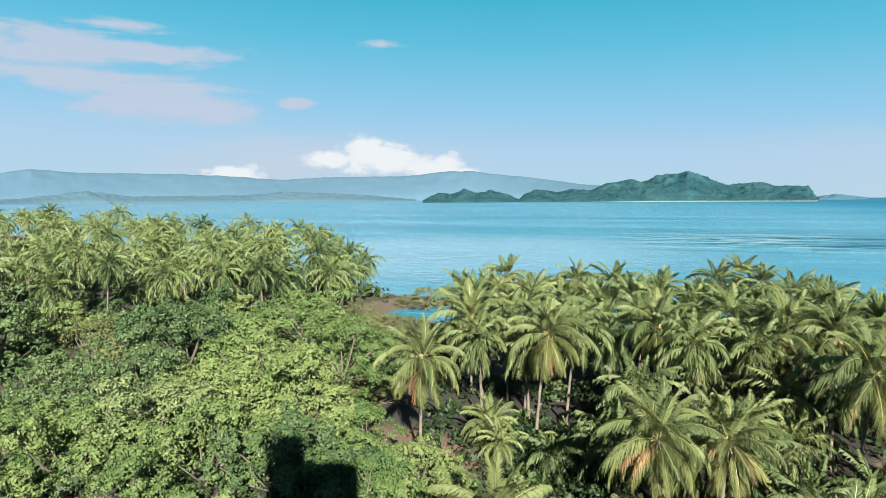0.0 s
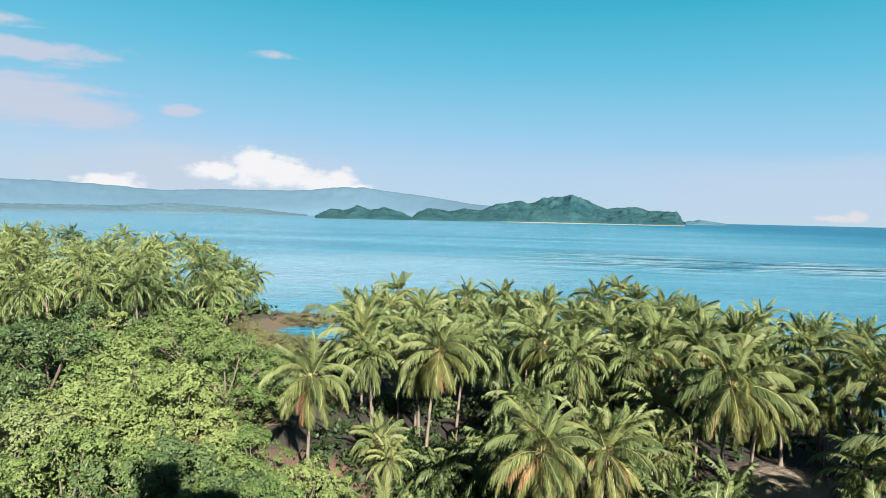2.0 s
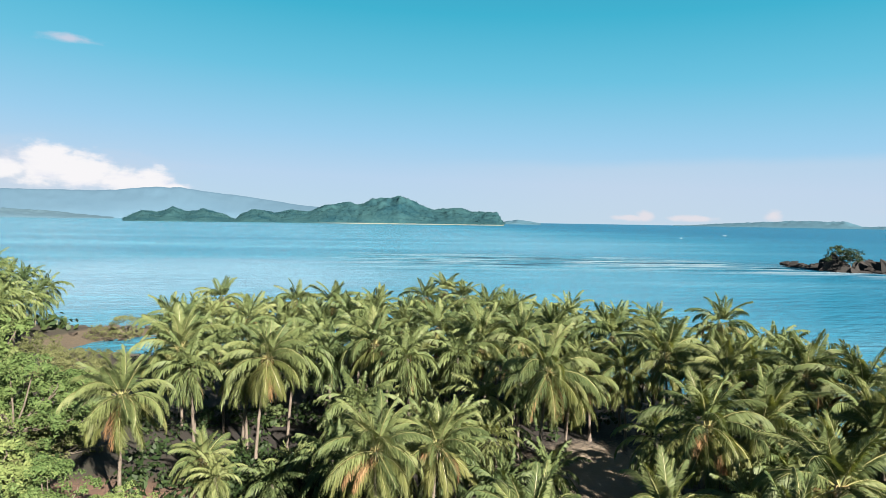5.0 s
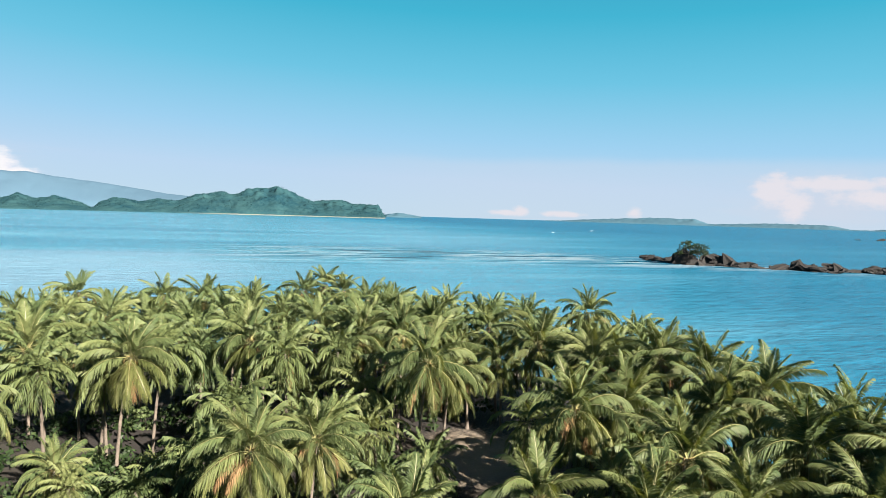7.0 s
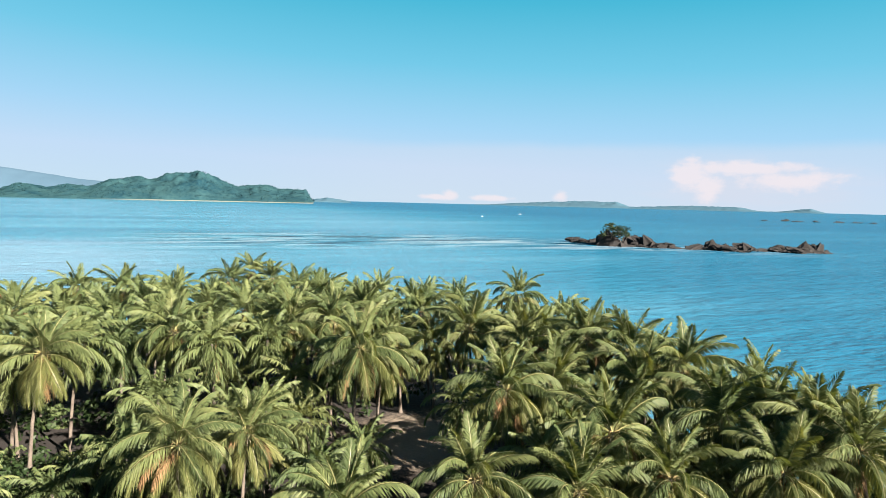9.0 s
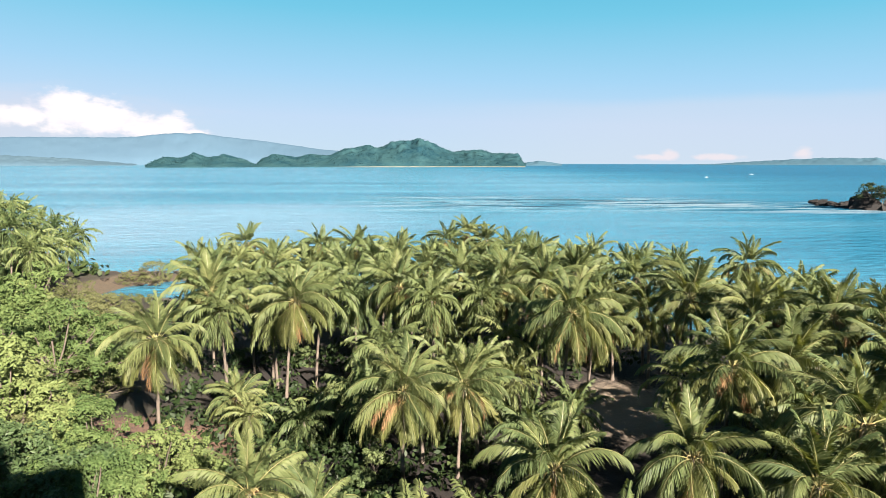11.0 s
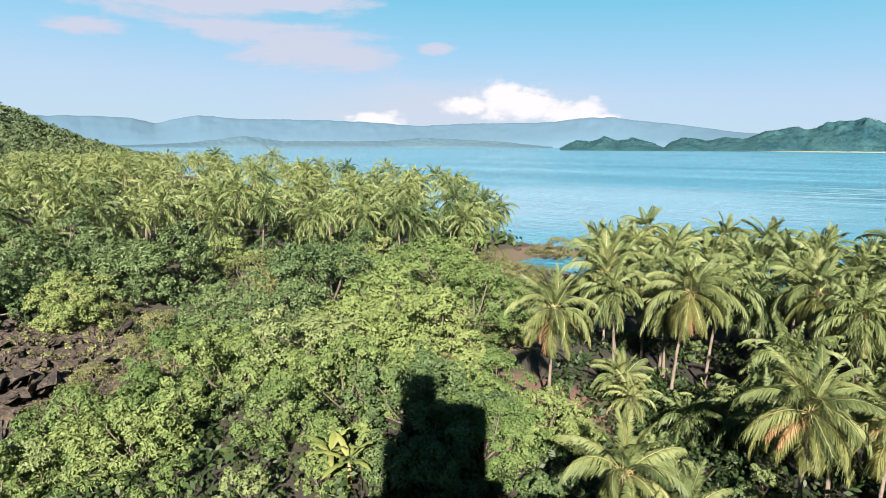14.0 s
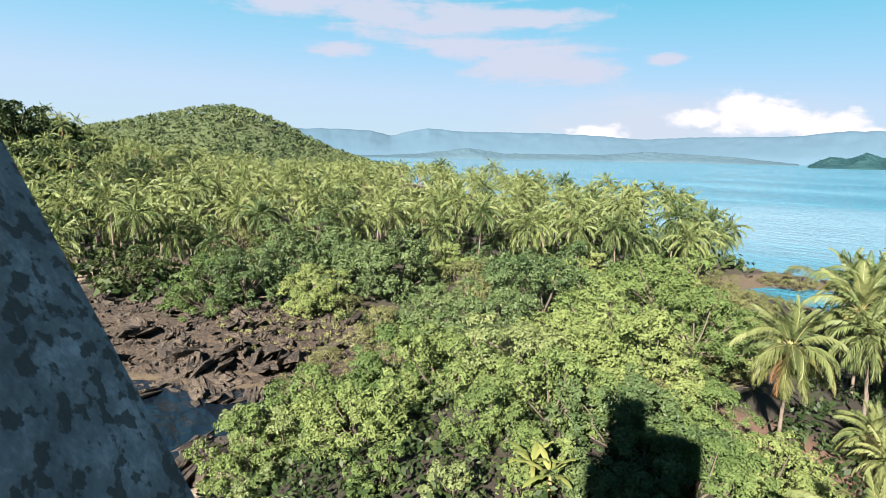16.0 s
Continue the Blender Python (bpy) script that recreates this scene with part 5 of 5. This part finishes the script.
for k, (x, y, size, tall) in enumerate(ISLET):
    rock(x, y, 0.1, size * 0.92, k, "rocks of the islet", "dark sea-worn rock of the islet", 2.3 + 0.2 * math.sin(k), tall * (1.5 if tall > 1.3 else 1.1), SEAROCKS)
broken = []
for k in range(64):
    q = ISLET[(k * 5) % 20]
    m = lie(q[0] + 6 * math.sin(k * 2.7), q[1] + 8 * math.cos(k * 1.9), 1.2 * (k % 3), 1.6 + 2.2 * math.sin(k) ** 2, k, 2.2, 1.0)
    broken.append(moved(SEAROCKS[k % 7], m))
tagged(new("islet_rubble", mesh_of("islet_rubble", *join(broken), SEAROCK)), "dark broken blocks round the islet's rocks", "rubble", kind="stuff")
for k in range(14):
    rock(1300 + 22 * k + 9 * math.sin(k * 2.0), 480 - 26 * k, 0.0, 7 + 5 * (k * 7 % 3) / 2, k, "far reef rocks", "low black reef rock far out at sea", 2.4, 0.7, SEAROCKS)
tree("broadleaf_tree", 331, 209, 10.0, 7.5, CLUMPS[0], 3, "wind-bent dark green tree on the rocky islet", "tree", "trees of the islet")
tree("broadleaf_tree", 332, 203, 9.5, 6.0, CLUMPS[1], 4, "low dark green tree on the rocky islet", "tree", "trees of the islet")

# ---------------------------------------------------------------- the tower
def slotted_bar(name, x0, x1, y0, y1, z0, z1):
    """A flat steel bar with an oblong hole near its end."""
    a, b, zm = y1 - 0.115, y1 - 0.055, (z0 + z1) / 2
    hole = [(a + 0.006 * math.cos(t), zm + 0.006 * math.sin(t)) for t in np.radians([90, 135, 180, 225, 270])]
    hole += [(b + 0.006 * math.cos(t), zm + 0.006 * math.sin(t)) for t in np.radians([270, 315, 360, 405, 450])]
    rim = [(y0, z1), (y0, z1 - 0.008), (y0, zm), (y0, z0 + 0.008), (y0, z0), (y1, z0), (y1, z0 + 0.008), (y1, zm), (y1, z1 - 0.008), (y1, z1)]
    v = [(x, *q) for x in (x0, x1) for q in hole + rim]
    f = []
    for k in range(10):
        j = (k + 1) % 10
        f += [(k, j, 10 + j, 10 + k), (20 + k, 30 + k, 30 + j, 20 + j), (10 + k, 10 + j, 30 + j, 30 + k), (k, 20 + k, 20 + j, j)]
    return mesh_of(name, v, f, STEEL)


tower = new("lookout_tower")
tower.matrix_basis = pose(-2.5, -1.6, 0)
tagged(tower, "weathered grey concrete lookout tower", "tower")
base = float(terrain(-2.2, -1.6)) - 1.0
part("shaft", box_mesh("shaft", (-1.6, -2.3, base), (3.4, 2.3, 23.0), CONCRETE, 0.05), tower)
part("deck", box_mesh("deck", (-2.0, -2.6, 23.0), (3.8, 2.8, 23.4), CONCRETE, 0.03), tower)
# unseen tower top, guessed from and sized for its shadow on the trees
part("shadow_block", box_mesh("shadow_block", (-1.5, -2.3, 23.4), (3.5, -1.1, 29.9), CONCRETE, 0.04), tower)
part("shadow_block_top", box_mesh("shadow_block_top", (-1.4, -2.2, 29.9), (0.6, -1.2, 31.4), CONCRETE, 0.06), tower)
foot = [(1.64, 2.51), (2.01, 1.92), (-0.8, -1.0), (-1.8, 2.6)]
head = [(-0.32, 1.91), (0.0, 1.40), (-1.3, -0.7), (-1.7, 2.1)]
part("pedestal", mesh_of("pedestal", [(*q, 23.4) for q in foot] + [(*q, 26.9) for q in head],
                         [(0, 1, 5, 4)[::-1], (1, 2, 6, 5)[::-1], (2, 3, 7, 6)[::-1], (3, 0, 4, 7)[::-1], (4, 5, 6, 7)[::-1], (0, 1, 2, 3)], CONCRETE),
     tower, "mottled tapering concrete pedestal")
bracket = part("bracket", slotted_bar("bracket", 3.655, 3.66, -0.9, 1.906, 25.281, 25.315), tower, "dark steel bar with a slotted hole")
# unseen rear wall, added for the outline of the tower's shadow
part("rear_shadow_wall", box_mesh("rear_shadow_wall", (-2.0, -2.6, 23.4), (3.8, -2.35, 24.9), CONCRETE, 0.02), tower)
part("post", box_mesh("post", (3.59, -0.95, 23.4), (3.65, -0.89, 25.45), STEEL, 0.004), tower, "dark steel post")


# ---------------------------------------------------------------- boats far out
def boat(x, y, turn):
    """A white outrigger boat."""
    thing = new("outrigger_boat")
    thing.matrix_basis = pose(x, y, 0.0, 0, 0, turn) @ Matrix.Scale(0.6, 4)
    tagged(thing, "white wooden outrigger boat far out on the sea", "boat", "boats on the strait")
    s = np.linspace(-1, 1, 9)
    ring = []
    for q in s:
        wide, keel, rail = 0.9 * (1 - q * q) ** 0.6 + 0.05, -0.4 + 0.7 * q ** 4, 0.9 + 0.7 * q * q
        ring += [(q * 6, -wide, rail), (q * 6, -wide * 0.7, keel + 0.3), (q * 6, 0, keel), (q * 6, wide * 0.7, keel + 0.3), (q * 6, wide, rail)]
    f = [(5 * i + k, 5 * i + k + 1, 5 * i + k + 6, 5 * i + k + 5) for i in range(8) for k in range(4)]
    f += [(5 * i, 5 * i + 5, 5 * i + 9, 5 * i + 4) for i in range(8)]
    part("hull", mesh_of("hull", ring, f, WHITE), thing)
    part("awning", box_mesh("awning", (-2.5, -1.0, 2.3), (2.5, 1.0, 2.45), WHITE, 0.03), thing)
    for side in (-1, 1):
        part("float", mesh_of("float", *tube([(-4, side * 3, 0.1), (0, side * 3, 0.05), (4, side * 3, 0.3)], [0.1, 0.12, 0.08], 6), WHITE), thing)
        for q in (-2.2, 2.2):
            part("arm", mesh_of("arm", *tube([(q, 0, 1.0), (q, side * 1.6, 1.1), (q, side * 3, 0.15)], [0.06, 0.06, 0.05], 5), WHITE), thing)
    for q in (-2.3, 2.3):
        for side in (-0.85, 0.85):
            part("post", mesh_of("post", *tube([(q, side, 0.7), (q, side, 2.32)], [0.04, 0.04], 5), WHITE), thing)


for x, y, turn in [(746.4, 715.7, 20.0), (980.9, 835.1, -30.0)]:
    boat(x, y, turn)
